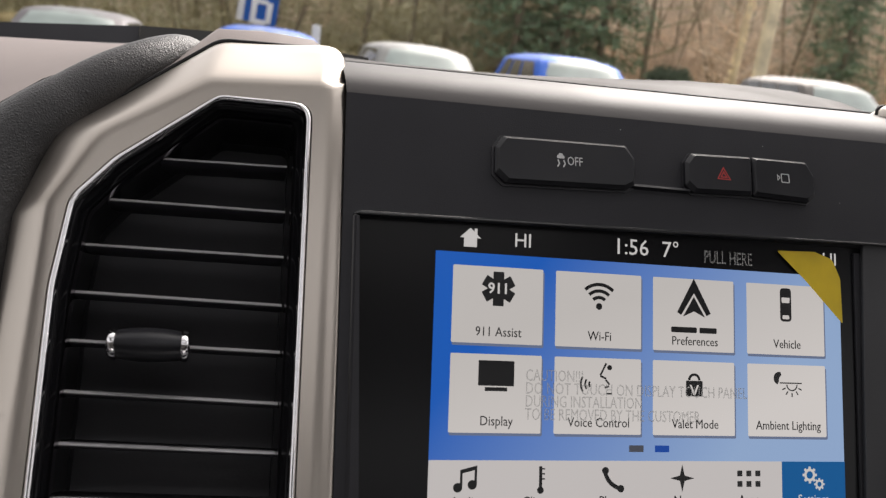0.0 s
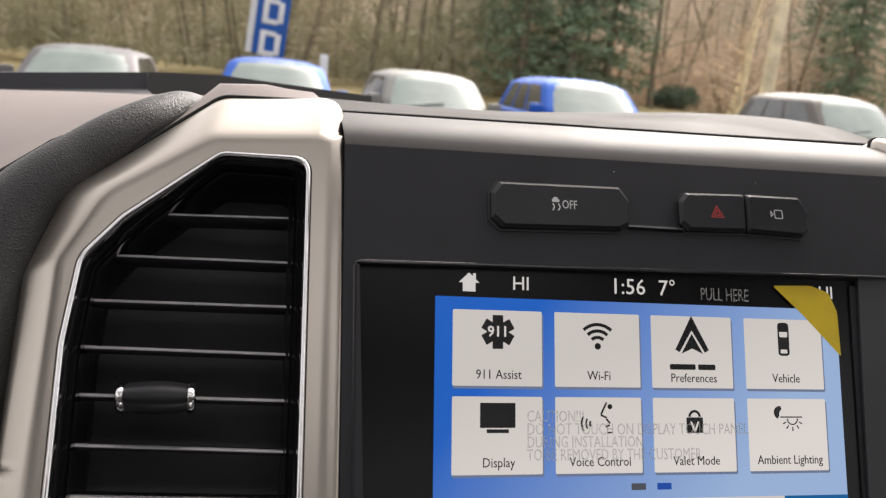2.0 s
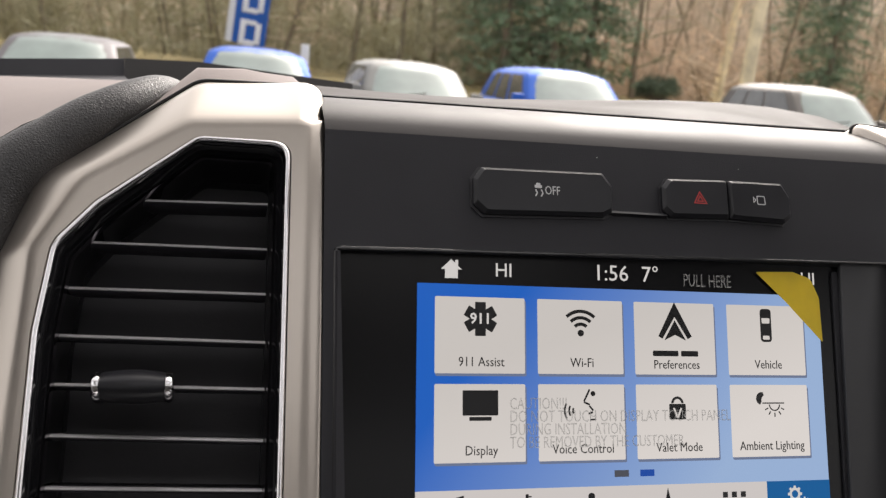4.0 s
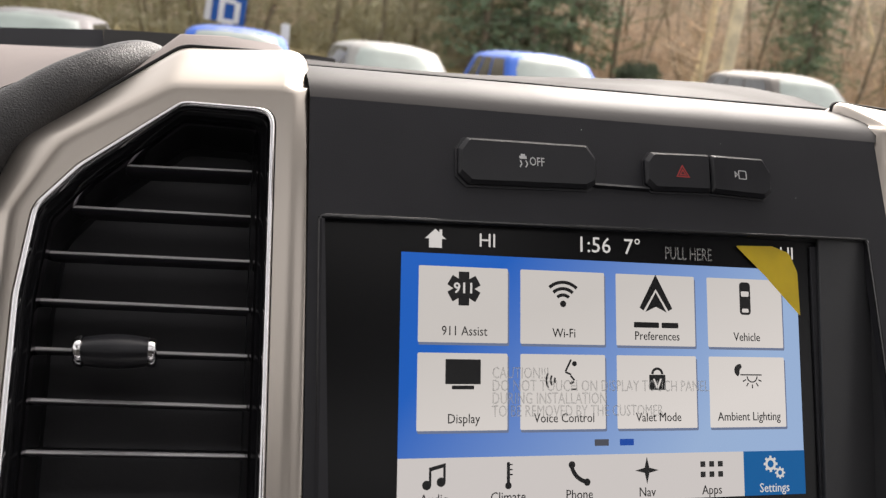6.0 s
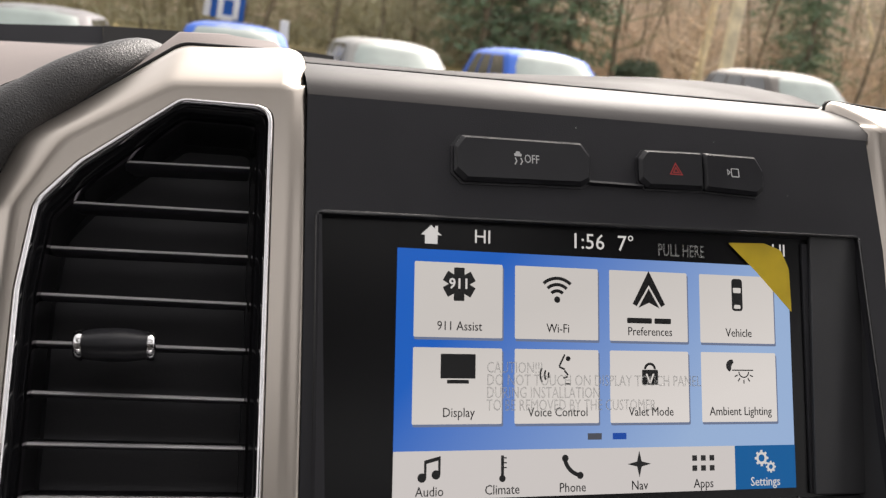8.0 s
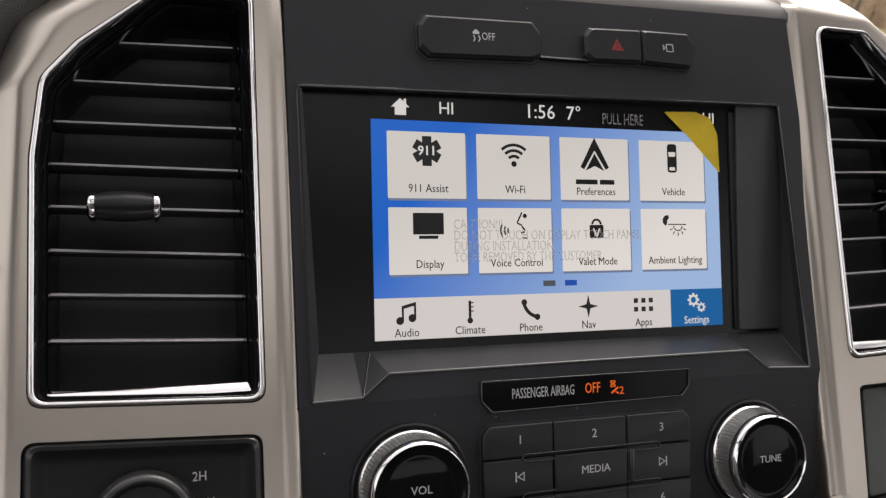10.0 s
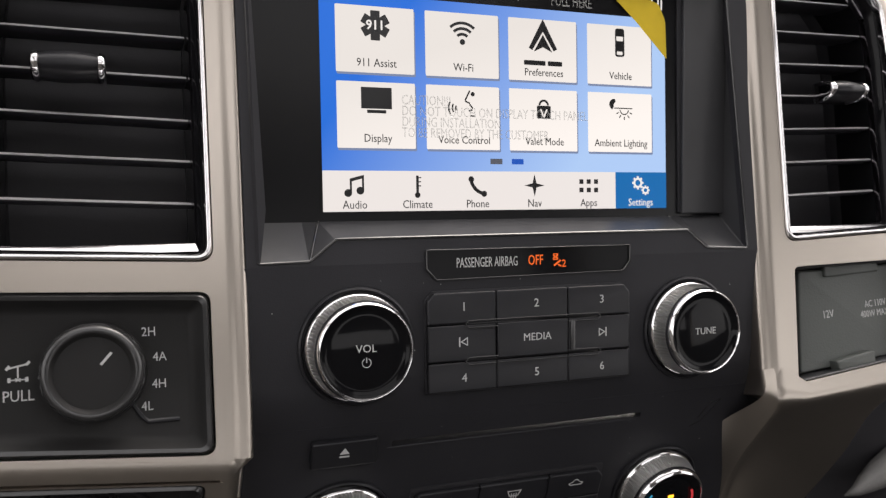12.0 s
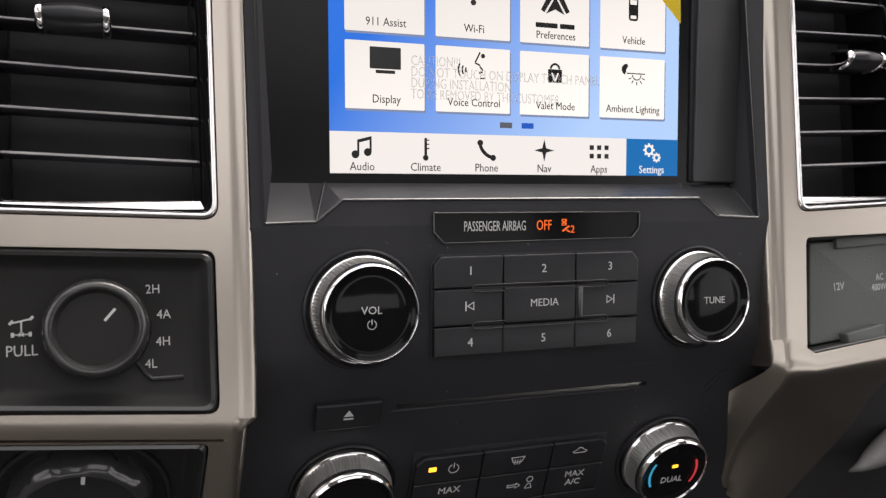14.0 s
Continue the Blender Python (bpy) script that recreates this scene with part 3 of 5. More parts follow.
for r, (v0, v1) in enumerate(ROWS_V):
    for c, (x0, x1) in enumerate(COLS):
        word, xc = CAPTION[r][c], (x0 + x1) / 2
        part("tile_shadow", sliver([box2(x0 + 0.0003, x1 + 0.0006, v0 - 0.0010, v1 - 0.001, 0.0006, 2)], 0.00010), LIT_EDGE, screen)
        tile = part("tile", sliver([box2(x0, x1, v0, v1, 0.0005, 2)], 0.0002), LIT_TILE, screen, "white menu tile with a black pictogram" if r + c == 0 else "")
        vi = v1 - 0.0082 if r == 0 else v1 - 0.0085
        if word == "911 Assist":
            for a in (0, 60, 120):
                part("star_arm", sliver([spun(box2(-0.0021, 0.0021, -0.0064, 0.0064, 0.0002, 1), xc, vi, a)], 0.00034 + a * 1e-6), INK, tile)
            part("sign_text", words("911", xc, vi, 0.0056, 0.00062, bold=0.0001), LIT_WHITE, tile)
        else:
            for loop_group in ([icon(word, xc, vi)] if word in ("Vehicle", "Valet Mode") else [[p] for p in icon(word, xc, vi)]):
                part("pictogram", sliver(loop_group, 0.00034), INK, tile)
        if word:
            part("caption", words(word, xc + 0.0004, v0 + 0.0042, 0.0050, 0.00034, stretch=0.87), INK, tile)
        else:
            part("caption", words("Preferences", xc + 0.0004, v0 + 0.0038, 0.0049, 0.00034, stretch=0.87), INK, tile)
            for a, b in ((-0.0100, 0.0012), (0.0024, 0.0100)):
                part("caption_bar", sliver([box2(xc + a, xc + b, v0 + 0.0072, v0 + 0.0094, 0.0003, 1)], 0.00034), INK, tile)
for x, m in ((-0.0058, LIT_MID), (0.0050, LIT_MARK)):
    part("page_mark", sliver([box2(x - 0.0030, x + 0.0030, -0.0311, -0.0286, 0.0001, 1)], 0.0002), m, screen)
menu = part("menu_bar", sliver([box2(-0.0868, 0.0575, -0.0520, -0.0344, 0.0001, 1)], 0.0002), LIT_BAR, screen)
chosen = part("settings_button", sliver([box2(0.0575, 0.0868, -0.0520, -0.0344, 0.0001, 1)], 0.0002), LIT_SET, screen, "selected blue menu button")
for x, word in ((-0.0728, "Audio"), (-0.0443, "Climate"), (-0.0154, "Phone"), (0.0135, "Nav"), (0.0425, "Apps")):
    part("caption", words(word, x, -0.0492, 0.0051, 0.00034, stretch=0.88), INK, menu)
part("caption", words("Settings", 0.0718, -0.0492, 0.0051, 0.00034, stretch=0.90), LIT_WHITE, chosen)
NOTE = [[disc_loop(-0.0758, -0.0440, 0.0017, 16), disc_loop(-0.0704, -0.0430, 0.0017, 16), box2(-0.0750, -0.0741, -0.0440, -0.0382, 0.0001, 1), box2(-0.0696, -0.0687, -0.0430, -0.0370, 0.0001, 1),
         [(-0.0750, -0.0392), (-0.0687, -0.0376), (-0.0687, -0.0362), (-0.0750, -0.0378)]],
        [disc_loop(-0.0443, -0.0450, 0.0013, 14), box2(-0.0449, -0.0437, -0.0446, -0.0364, 0.0003, 2), box2(-0.0437, -0.0426, -0.0376, -0.0371, 0.0001, 1), box2(-0.0437, -0.0426, -0.0394, -0.0389, 0.0001, 1), box2(-0.0437, -0.0426, -0.0412, -0.0407, 0.0001, 1)],
        [arc(-0.0110, -0.0368, 0.0070, 0.0086, 188, 262, 12), disc_loop(-0.0185, -0.0380, 0.0014, 12), disc_loop(-0.0122, -0.0446, 0.0014, 12)],
        [[p for k in range(4) for p in (spun([(0.0052, 0)], 0.0135, -0.0408, 90 * k)[0], spun([(0.0010, 0.0010)], 0.0135, -0.0408, 90 * k)[0])]],
        [box2(0.0425 + dx - 0.0011, 0.0425 + dx + 0.0011, -0.0410 + dv - 0.0011, -0.0410 + dv + 0.0011, 0.0001, 1) for dx in (-0.0040, 0, 0.0040) for dv in (0.0020, -0.0020)]]
for group in NOTE:
    for k, loop in enumerate(group):
        part("pictogram", sliver([loop], 0.00034 + 0.00001 * k), INK, menu)
part("pictogram", sliver(cog(0.0702, -0.0396, 0.0033, 8, 0.0015), 0.00034), LIT_WHITE, chosen)
part("pictogram", sliver(cog(0.0746, -0.0432, 0.0024, 8, 0.0010), 0.00034), LIT_WHITE, chosen)

# protective film with faint print and a yellow pull tab
FAINT = bpy.data.materials.new("faint_grey_film_print")
FAINT.use_nodes = True
fn = FAINT.node_tree
fb = fn.nodes["Principled BSDF"]
fb.inputs["Base Color"].default_value = (0.62, 0.62, 0.60, 1)
fb.inputs["Roughness"].default_value = 0.5
fb.inputs["Alpha"].default_value = 0.34
YELLOW = material("yellow_plastic_film", (0.76, 0.53, 0.012), 0.42, 0, 0.05, 600, 0.10, 60)
film = thing("protective_film", STACK, "clear screen film with faint caution print and yellow pull tab", "screen protector")
part("tab", plate(rpoly([(0.0562, 0.0500, 0.0005), (0.0740, 0.0506, 0.004), (0.0824, 0.0480, 0.004), (0.0862, 0.0400, 0.006), (0.0868, 0.0215, 0.0003), (0.0700, 0.0380, 0.002)], 0.001, 4), [], 0.0012, 0.0014), YELLOW, film, "yellow plastic pull tab")
part("pull_text", words("PULL HERE", 0.0340, 0.0452, 0.0074, 0.0009, stretch=0.62), FAINT, film)
for k, line in enumerate(("CAUTION!!!", "DO NOT TOUCH ON DISPLAY TOUCH PANEL", "DURING INSTALLATION", "TO BE REMOVED BY THE CUSTOMER")):
    part("printed_line", words(line, -0.0512, -0.0036 - 0.00475 * k, 0.0062, 0.0009, align='LEFT', stretch=(0.70, 0.72, 0.70, 0.70)[k]), FAINT, film)


# ---- knobs, buttons and panels ----
LOWER = FASCIA @ pose(0.0043, 0.0082, -0.1296) @ Matrix.Rotation(radians(30), 4, 'X') @ Matrix.Scale(1.0259, 4)   # the stack's lower half turns in under the keys
lowp = thing("lower_stack_panel", LOWER, "dark lower centre stack panel with disc slot", "dashboard panel")
lslot = box2(-0.0660, 0.0535, -0.0222, -0.0196, 0.0006)
part("panel", plate(box2(-0.1285, 0.1290, -0.16, -0.0095, 0.0005, 1), [lslot], -0.004, 0.0), BLACK, lowp)
bend = []
for k in range(9):
    a = radians(21.5) * k / 8
    rad = 0.0097 / math.tan(radians(10.75))
    y, v = rad * (1 - math.cos(a)), -0.1205 - rad * math.sin(a)
    bend.append([LOWER.inverted() @ MID @ Vector((x, y, v)) for x in (-0.1285, -0.06, 0.0, 0.06, 0.1340)])
part("bend", sheet(bend), BLACK, lowp, sharp=60)
waist = plate(rpoly([(-0.1275, -0.0740), (0.1290, -0.0740), (0.1290, -0.1206), (-0.1275, -0.1206)], 0.0002, 1), [], -0.004, 0.0)
waist.transform(FASCIA.inverted() @ MID)
part("waist", waist, BLACK, stack)
part("disc_slot", plate(box2(-0.075, 0.060, -0.030, -0.012), [], -0.03, -0.028), DEEP, lowp)
part("slot_lip", loft([[Vector((x, y, v)) for x in (-0.0680, 0.0520)] for y, v in ((0.0, -0.0224), (-0.0004, -0.0227), (-0.00035, -0.0230), (0.0, -0.0233))], False), BLACK, lowp)
# hook-shaped emblem outline beside the slot
part("hook_mark", merged(*[plate(bar(*b, 0.0004), [], 0.0, 0.0002) for b in ((0.0835, -0.0310, 0.0890, -0.0285), (0.0890, -0.0285, 0.0975, -0.0170), (0.0975, -0.0170, 0.0925, -0.0185), (0.0925, -0.0185, 0.0870, -0.0265))]), SHEEN, lowp)


def knurled(x, v, r0, r1, w0, w1, teeth=84):
    def lp(r, w):
        pts = []
        for i in range(teeth * 4):
            a = 2 * math.pi * i / (teeth * 4)
            pts.append(Vector((x + (r - (0.0008 if i % 4 in (0, 1) else 0)) * math.cos(a), -w, v + (r - (0.0008 if i % 4 in (0, 1) else 0)) * math.sin(a))))
        return pts
    return loft([lp(r0, w0), lp(r1, w1)])


def rotary(x, v, r, m, label, caption="", tall=0.0148):
    """A knurled chrome knob with a glossy black face, r the radius of the face's rim."""
    k = thing("rotary_knob", m @ pose(x, 0, v), label, "rotary knob", "chrome rotary knobs on the centre stack")
    part("bezel", turned(0, 0, [(r * 1.30, 0.0), (r * 1.29, 0.0012), (r * 1.25, 0.0017), (r * 1.21, 0.0008), (r * 1.19, 0.0002)], 72, False), SOFT, k, "black collar")
    part("base_ring", turned(0, 0, [(r * 1.18, 0.0), (r * 1.18, 0.0020), (r * 1.165, 0.0031), (r * 1.13, 0.0037), (r * 1.10, 0.0030)], 72, False), CHROME, k, "chrome base ring")
    part("grip", knurled(0, 0, r * 1.145, r * 1.068, 0.0028, tall - 0.0040), CHROME_SATIN, k, "knurled metal grip", 20)
    part("rim", turned(0, 0, [(r * 1.05, tall - 0.0046), (r * 1.070, tall - 0.0034), (r * 1.060, tall - 0.0018), (r * 1.02, tall - 0.0004), (r * 0.995, tall), (r * 0.978, tall - 0.0004), (r * 0.970, tall - 0.0010)], 72, False), CHROME, k, "polished chrome rim")
    face = part("face", turned(0, 0, [(r * 0.972, tall - 0.0008), (r * 0.95, tall - 0.0009), (r * 0.91, tall - 0.0014), (r * 0.86, tall - 0.0019), (r * 0.80, tall - 0.0021), (r * 0.72, tall - 0.0019), (r * 0.55, tall - 0.0015), (r * 0.3, tall - 0.0012), (r * 0.02, tall - 0.0011)], 72), GLOSS, k, "dished glossy black face")
    if caption:
        part("caption", words(caption, 0, 0.0002 if caption != "VOL" else 0.0012, 0.0044, tall - 0.0010), PRINT, face)
    return k, face


_, vface = rotary(-0.0799, -0.1070, 0.0186, MID, "chrome volume knob with glossy black face", "VOL")
part("power_sign", merged(sliver([arc(0, -0.0042, 0.0016, 0.0019, 115, 425, 20)], 0.0138), sliver([box2(-0.0002, 0.0002, -0.0042, -0.0021, 0.00005, 1)], 0.0138)), PRINT, vface)
rotary(0.0795, -0.1092, 0.0186, MID, "chrome tuning knob with glossy black face", "TUNE")
_, dface = rotary(0.0715, -0.0637, 0.0178, LOWER, "chrome temperature knob with glossy face and lit mark", "")
part("caption", words("DUAL", 0.0, -0.0040, 0.0047, 0.0138), PRINT, dface)
part("lamp", sliver([box2(-0.0016, 0.0016, 0.0030, 0.0048, 0.0002, 1)], 0.0138), AMBER, dface, "amber indicator")
COOL, WARM = glowing("cool_mark", (0.05, 0.45, 0.75), 0.28), glowing("warm_mark", (0.8, 0.06, 0.07), 0.28)
part("cool_arc", sliver([arc(0, 0, 0.0122, 0.0134, 150, 212)], 0.0138), COOL, dface, "blue arc")
part("warm_arc", sliver([arc(0, 0, 0.0122, 0.0134, -32, 30)], 0.0138), WARM, dface, "red arc")
rotary(-0.0850, -0.0600, 0.0178, LOWER, "chrome driver temperature knob with glossy face", "")


def key(parent, loop, w, lift, name="button", mat=None):
    b = part(name, plate(loop, [], w, w + lift, min(0.0007, lift * 0.4), 2), mat or SOFT, parent)
    return b


# satin flare under the outlet, turning in with the lower panel
def glide(rows, n=6):
    """Rows of points joined by smooth curves, n steps between two rows."""
    out = []
    for k in range(len(rows) - 1):
        a, b, c, d = rows[max(0, k - 1)], rows[k], rows[k + 1], rows[min(len(rows) - 1, k + 2)]
        for q in (i / n for i in range(n)):
            out.append([0.5 * (2 * pb + (pc - pa) * q + (2 * pa - 5 * pb + 4 * pc - pd) * q * q + (3 * pb - pa - 3 * pc + pd) * q ** 3) for pa, pb, pc, pd in zip(a, b, c, d)])
    return [*out, rows[-1]]


# left edge, skin under the outlet, outer edge: x, outward, up
RIM_L = ((0.1268, 0.0061, -0.1320), (0.1267, 0.0064, -0.1410), (0.1264, 0.0058, -0.1500), (0.1248, -0.0075, -0.1640), (0.1240, -0.0190, -0.1750), (0.1256, -0.0350, -0.1910), (0.1285, -0.0520, -0.2140))
RIM_R = ((0.2740, 0.0061, -0.1310), (0.2680, 0.0064, -0.1375), (0.2450, 0.0056, -0.1450), (0.2010, -0.0020, -0.1560), (0.1880, -0.0190, -0.1830), (0.1780, -0.0390, -0.2080), (0.1650, -0.0630, -0.2390))
DIP = ((0.0, -0.0095), (0.0, -0.0045), (0.0, -0.0010), (0.0006, 0.0), (0.0, 0.0), (0.0, 0.0), (0.0, 0.0))
FOOT = ((0.1200, 0.0054, -0.1320), (0.1199, 0.0056, -0.1405), (0.1190, 0.0000, -0.1470), (0.1126, -0.0215, -0.1592), (0.1158, -0.0300, -0.1710), (0.1230, -0.0410, -0.1905), (0.1270, -0.0560, -0.2140))


def out_of(p):
    return Vector((p[0], -p[1], p[2]))


cols = [[out_of(a) + Vector((0, 0.0008, 0)), out_of(a) + Vector((0.0012, 0.0004, 0)), out_of(a) + Vector((0.0028, 0.0001, 0)), out_of(a) + Vector((0.0052, 0, 0)), out_of(a).lerp(out_of(b), 0.14) + Vector((0, -d[0], d[1])), out_of(a).lerp(out_of(b), 0.5) + Vector((0, -d[0] * 2, d[1] * 0.35)), out_of(b)] for a, b, d in zip(RIM_L, RIM_R, DIP)]
inner = [[out_of(p)] for p in FOOT]
cols, inner = glide(cols), glide(inner)
part("flare_flank", loft([[r[0] for r in cols], [r[0].lerp(q[0], 0.06) + Vector((-0.0004, 0, 0)) for r, q in zip(cols, inner)], [q[0] for q in inner]], False), SATIN, sr, sharp=60)
part("flare", sheet(cols), SATIN, sr, "satin lower flare turning away from the light", 80)

# keys between the knobs
keys = thing("audio_keypad", MID @ pose(-0.0009, 0, 0), "block of soft black audio keys with white print", "button panel")
XS = [(-0.0500, -0.0193), (-0.0189, 0.0150), (0.0154, 0.0468)]
part("tray", plate(rpoly([(-0.0505, -0.1290, 0.002), (0.0473, -0.1290, 0.002), (0.0473, -0.0898, 0.001), (0.0440, -0.0862, 0.001), (-0.0470, -0.0862, 0.001), (-0.0505, -0.0898, 0.001)]), [], 0.0, 0.0008), DEEP, keys)
for r, (v0, v1, names) in enumerate(((-0.1000, -0.0868, ("1", "2", "3")), (-0.1156, -0.1004, ("prev", "MEDIA", "next")), (-0.1284, -0.1160, ("4", "5", "6")))):
    for c, (x0, x1) in enumerate(XS):
        pts = [(x0, v0), (x1, v0), (x1, v1), (x0, v1)]
        if r == 0 and c == 0:
            pts = [(x0, v0), (x1, v0), (x1, v1), (x0 + 0.0030, v1), (x0, v1 - 0.0034)]
        if r == 0 and c == 2:
            pts = [(x0, v0), (x1, v0), (x1, v1 - 0.0034), (x1 - 0.0030, v1), (x0, v1)]
        lift = 0.0030 if (r, c) != (1, 1) else 0.0036
        if r == 2:
            pts = [(x0 - 0.00017 * (c > 0), v0), (x1 + 0.00017 * (c < 2), v0), (x1 + 0.00017 * (c < 2), v1), (x0 - 0.00017 * (c > 0), v1)]
        b = key(keys, rpoly(pts, 0.0005, 2), 0.0006, lift)
        xc, vc, w = ((-0.0340, -0.0002, 0.0322)[c], (-0.0930, -0.1075, -0.1228)[r], 0.0006 + lift + 0.00003)
        if names[c] in ("prev", "next"):
            s = -1 if names[c] == "prev" else 1
            tri = [(xc - s * 0.0016, vc + 0.0019), (xc + s * 0.0018, vc), (xc - s * 0.0016, vc - 0.0019)]
            sm = [(xc - s * 0.0012, vc + 0.0012), (xc + s * 0.0009, vc), (xc - s * 0.0012, vc - 0.0012)]
            part("sign", sliver([tri, sm], w), PRINT, b)
            part("sign", sliver([box2(xc + s * 0.0021 - 0.0003, xc + s * 0.0021 + 0.0003, vc - 0.0020, vc + 0.0020, 0.0001, 1)], w), PRINT, b)
        else:
            part("caption", words(names[c], xc, vc, 0.0046 if names[c] == "MEDIA" else 0.0051, w), PRINT, b)
for v, x1 in ((-0.1003, 0.0300), (-0.1158, 0.0300)):
    pill = [[(-0.0320, v - h), (x1, v - h), (x1 + h, v), (x1, v + h), (-0.0320, v + h), (-0.0320 - h, v)] for h in (0.0017, 0.0012)]
    part("groove_bar", plate(rpoly(pill[1], 0.0003, 2), [], 0.0010, 0.0034, 0.0005, 3), GLOSS, keys, "glossy black finger rib")
    part("groove_rim", plate(rpoly(pill[0], 0.0003, 2), [rpoly(pill[1], 0.0003, 2)], 0.0020, 0.0041, 0.0002, 2), SHEEN, keys, "thin polished rim of the rib")
# polished bar added for the glint beside the middle key
part("key_glint", plate(box2(0.0162, 0.0186, -0.1150, -0.1012, 0.0005, 2), [], 0.0030, 0.0044, 0.0004), SHEEN, keys)

# airbag lamp strip
strip = thing("airbag_indicator", MID, "glossy black strip with lit orange airbag warning", "indicator")
so = [(-0.0497, -0.0693), (0.0473, -0.0697), (0.0473, -0.0765), (0.0435, -0.0805), (-0.0455, -0.0812), (-0.0497, -0.0768)]
part("frame", plate(rpoly([(x * 1.015, (v + 0.075) * 1.10 - 0.075) for x, v in so], 0.0008, 3), [rpoly(so, 0.0006, 3)], 0.0, 0.0012, 0.0004), SHEEN, strip, "thin polished frame")
part("lens", plate(rpoly(so, 0.0006, 3), [], -0.001, 0.0002), LENS_BLACK, strip)
part("caption", words("PASSENGER AIRBAG", -0.0225, -0.0750, 0.0060, 0.00025, stretch=0.53), PRINT, strip)
part("lit_text", words("OFF", 0.0003, -0.0749, 0.0062, 0.00025, stretch=0.68), ORANGE, strip, "lit orange text")
lit = [bar(0.0088, -0.0728, 0.0112, -0.0744, 0.0006), bar(0.0112, -0.0728, 0.0088, -0.0744, 0.0006), bar(0.0088, -0.0724, 0.0112, -0.0724, 0.0004), bar(0.0088, -0.0748, 0.0112, -0.0748, 0.0004),
       bar(0.0092, -0.0775, 0.0125, -0.0752, 0.0008), bar(0.0112, -0.0770, 0.0128, -0.0778, 0.0006)]
part("lit_sign", merged(*[sliver([p], 0.00025 + 0.00001 * i) for i, p in enumerate(lit)], words("2", 0.0142, -0.0768, 0.0046, 0.00025)), ORANGE, strip, "lit orange pictogram")

# row of keys over the display
def rocker(name, pts, label):
    k = thing(name, FASCIA @ pose(0, 0, -0.0014), label, "button", "black keys over the display")
    cx, cv = sum(p[0] for p in pts) / len(pts), sum(p[1] for p in pts) / len(pts)
    part("well", plate(rpoly([(cx + (x - cx) * 1.03, cv + (v - cv) * 1.09) for x, v in pts], 0.001, 3), [], 0.0, 0.0006), DEEP, k)
    lo, hi = rpoly(pts, 0.0012, 4), rpoly([(cx + (x - cx) * (1 - 0.0011 / abs(x - cx) if abs(x - cx) > 0.002 else 1), cv + (v - cv) * (1 - 0.0013 / max(0.004, abs(v - cv)))) for x, v in pts], 0.0012, 4)
    cap = part("cap", loft([ring3(lo, 0.0), ring3(lo, 0.0022), ring3(hi, 0.0036)], True, False, True), SOFT, k, sharp=20)
    return k, cap


kb, cap = rocker("traction_key", [(-0.0640, 0.0862), (-0.0672, 0.0818), (-0.0675, 0.0715), (-0.0635, 0.0678), (-0.0150, 0.0692), (-0.0112, 0.0712), (-0.0106, 0.0822), (-0.0142, 0.0872)], "wide black traction control key")
part("caption", words("OFF", -0.0362, 0.0779, 0.0050, 0.00365, stretch=0.72), PRINT, cap)
skid = [box2(-0.0434, -0.0404, 0.0788, 0.0800, 0.0003, 2), rpoly([(-0.0430, 0.0800), (-0.0408, 0.0800), (-0.0412, 0.0808), (-0.0426, 0.0808)], 0.0002, 1)]
for x in (-0.0431, -0.0408):
    skid += [bar(x, 0.0782, x + 0.0006, 0.0768, 0.0005), bar(x + 0.0006, 0.0768, x - 0.0002, 0.0754, 0.0005)]
part("sign", merged(*[sliver([p], 0.00365 + 0.00001 * i) for i, p in enumerate(skid)]), PRINT, cap)
kb, cap = rocker("hazard_key", [(0.0142, 0.0868), (0.0112, 0.0832), (0.0108, 0.0735), (0.0140, 0.0706), (0.0403, 0.0714), (0.0411, 0.0878)], "black hazard light key with red triangle")
tri = [[(0.0272 + k * math.cos(radians(a)), 0.0783 + k * math.sin(radians(a))) for a in (90, 210, 330)] for k in (0.0036, 0.0027, 0.0019, 0.0010)]
part("sign", merged(sliver(tri[:2], 0.00365), sliver(tri[2:], 0.00365)), PRINT_RED, cap, "red triangle")
kb, cap = rocker("camera_key", [(0.0415, 0.0878), (0.0407, 0.0714), (0.0662, 0.0707), (0.0695, 0.0735), (0.0698, 0.0825), (0.0668, 0.0880)], "black camera key with white pictogram")
part("sign", merged(sliver([rpoly([(0.0533, 0.0776), (0.0572, 0.0776), (0.0572, 0.0815), (0.0533, 0.0815)], 0.0006, 3), rpoly([(0.0537, 0.0780), (0.0568, 0.0780), (0.0568, 0.0811), (0.0537, 0.0811)], 0.0004, 3)], 0.00365),
                    sliver([[(0.0531, 0.0796), (0.0516, 0.0782), (0.0516, 0.0810)], [(0.0526, 0.0796), (0.0519, 0.0789), (0.0519, 0.0803)]], 0.00365)), PRINT, cap)
solo("key_bridge", loft([[Vector((x, y, v)) for x in (-0.0128, 0.0126)] for y, v in ((0.0, 0.0712), (-0.0018, 0.0706), (-0.0022, 0.0696), (0.0, 0.0690))], False), SOFT, FASCIA, "slim black rib joining two keys", "trim")

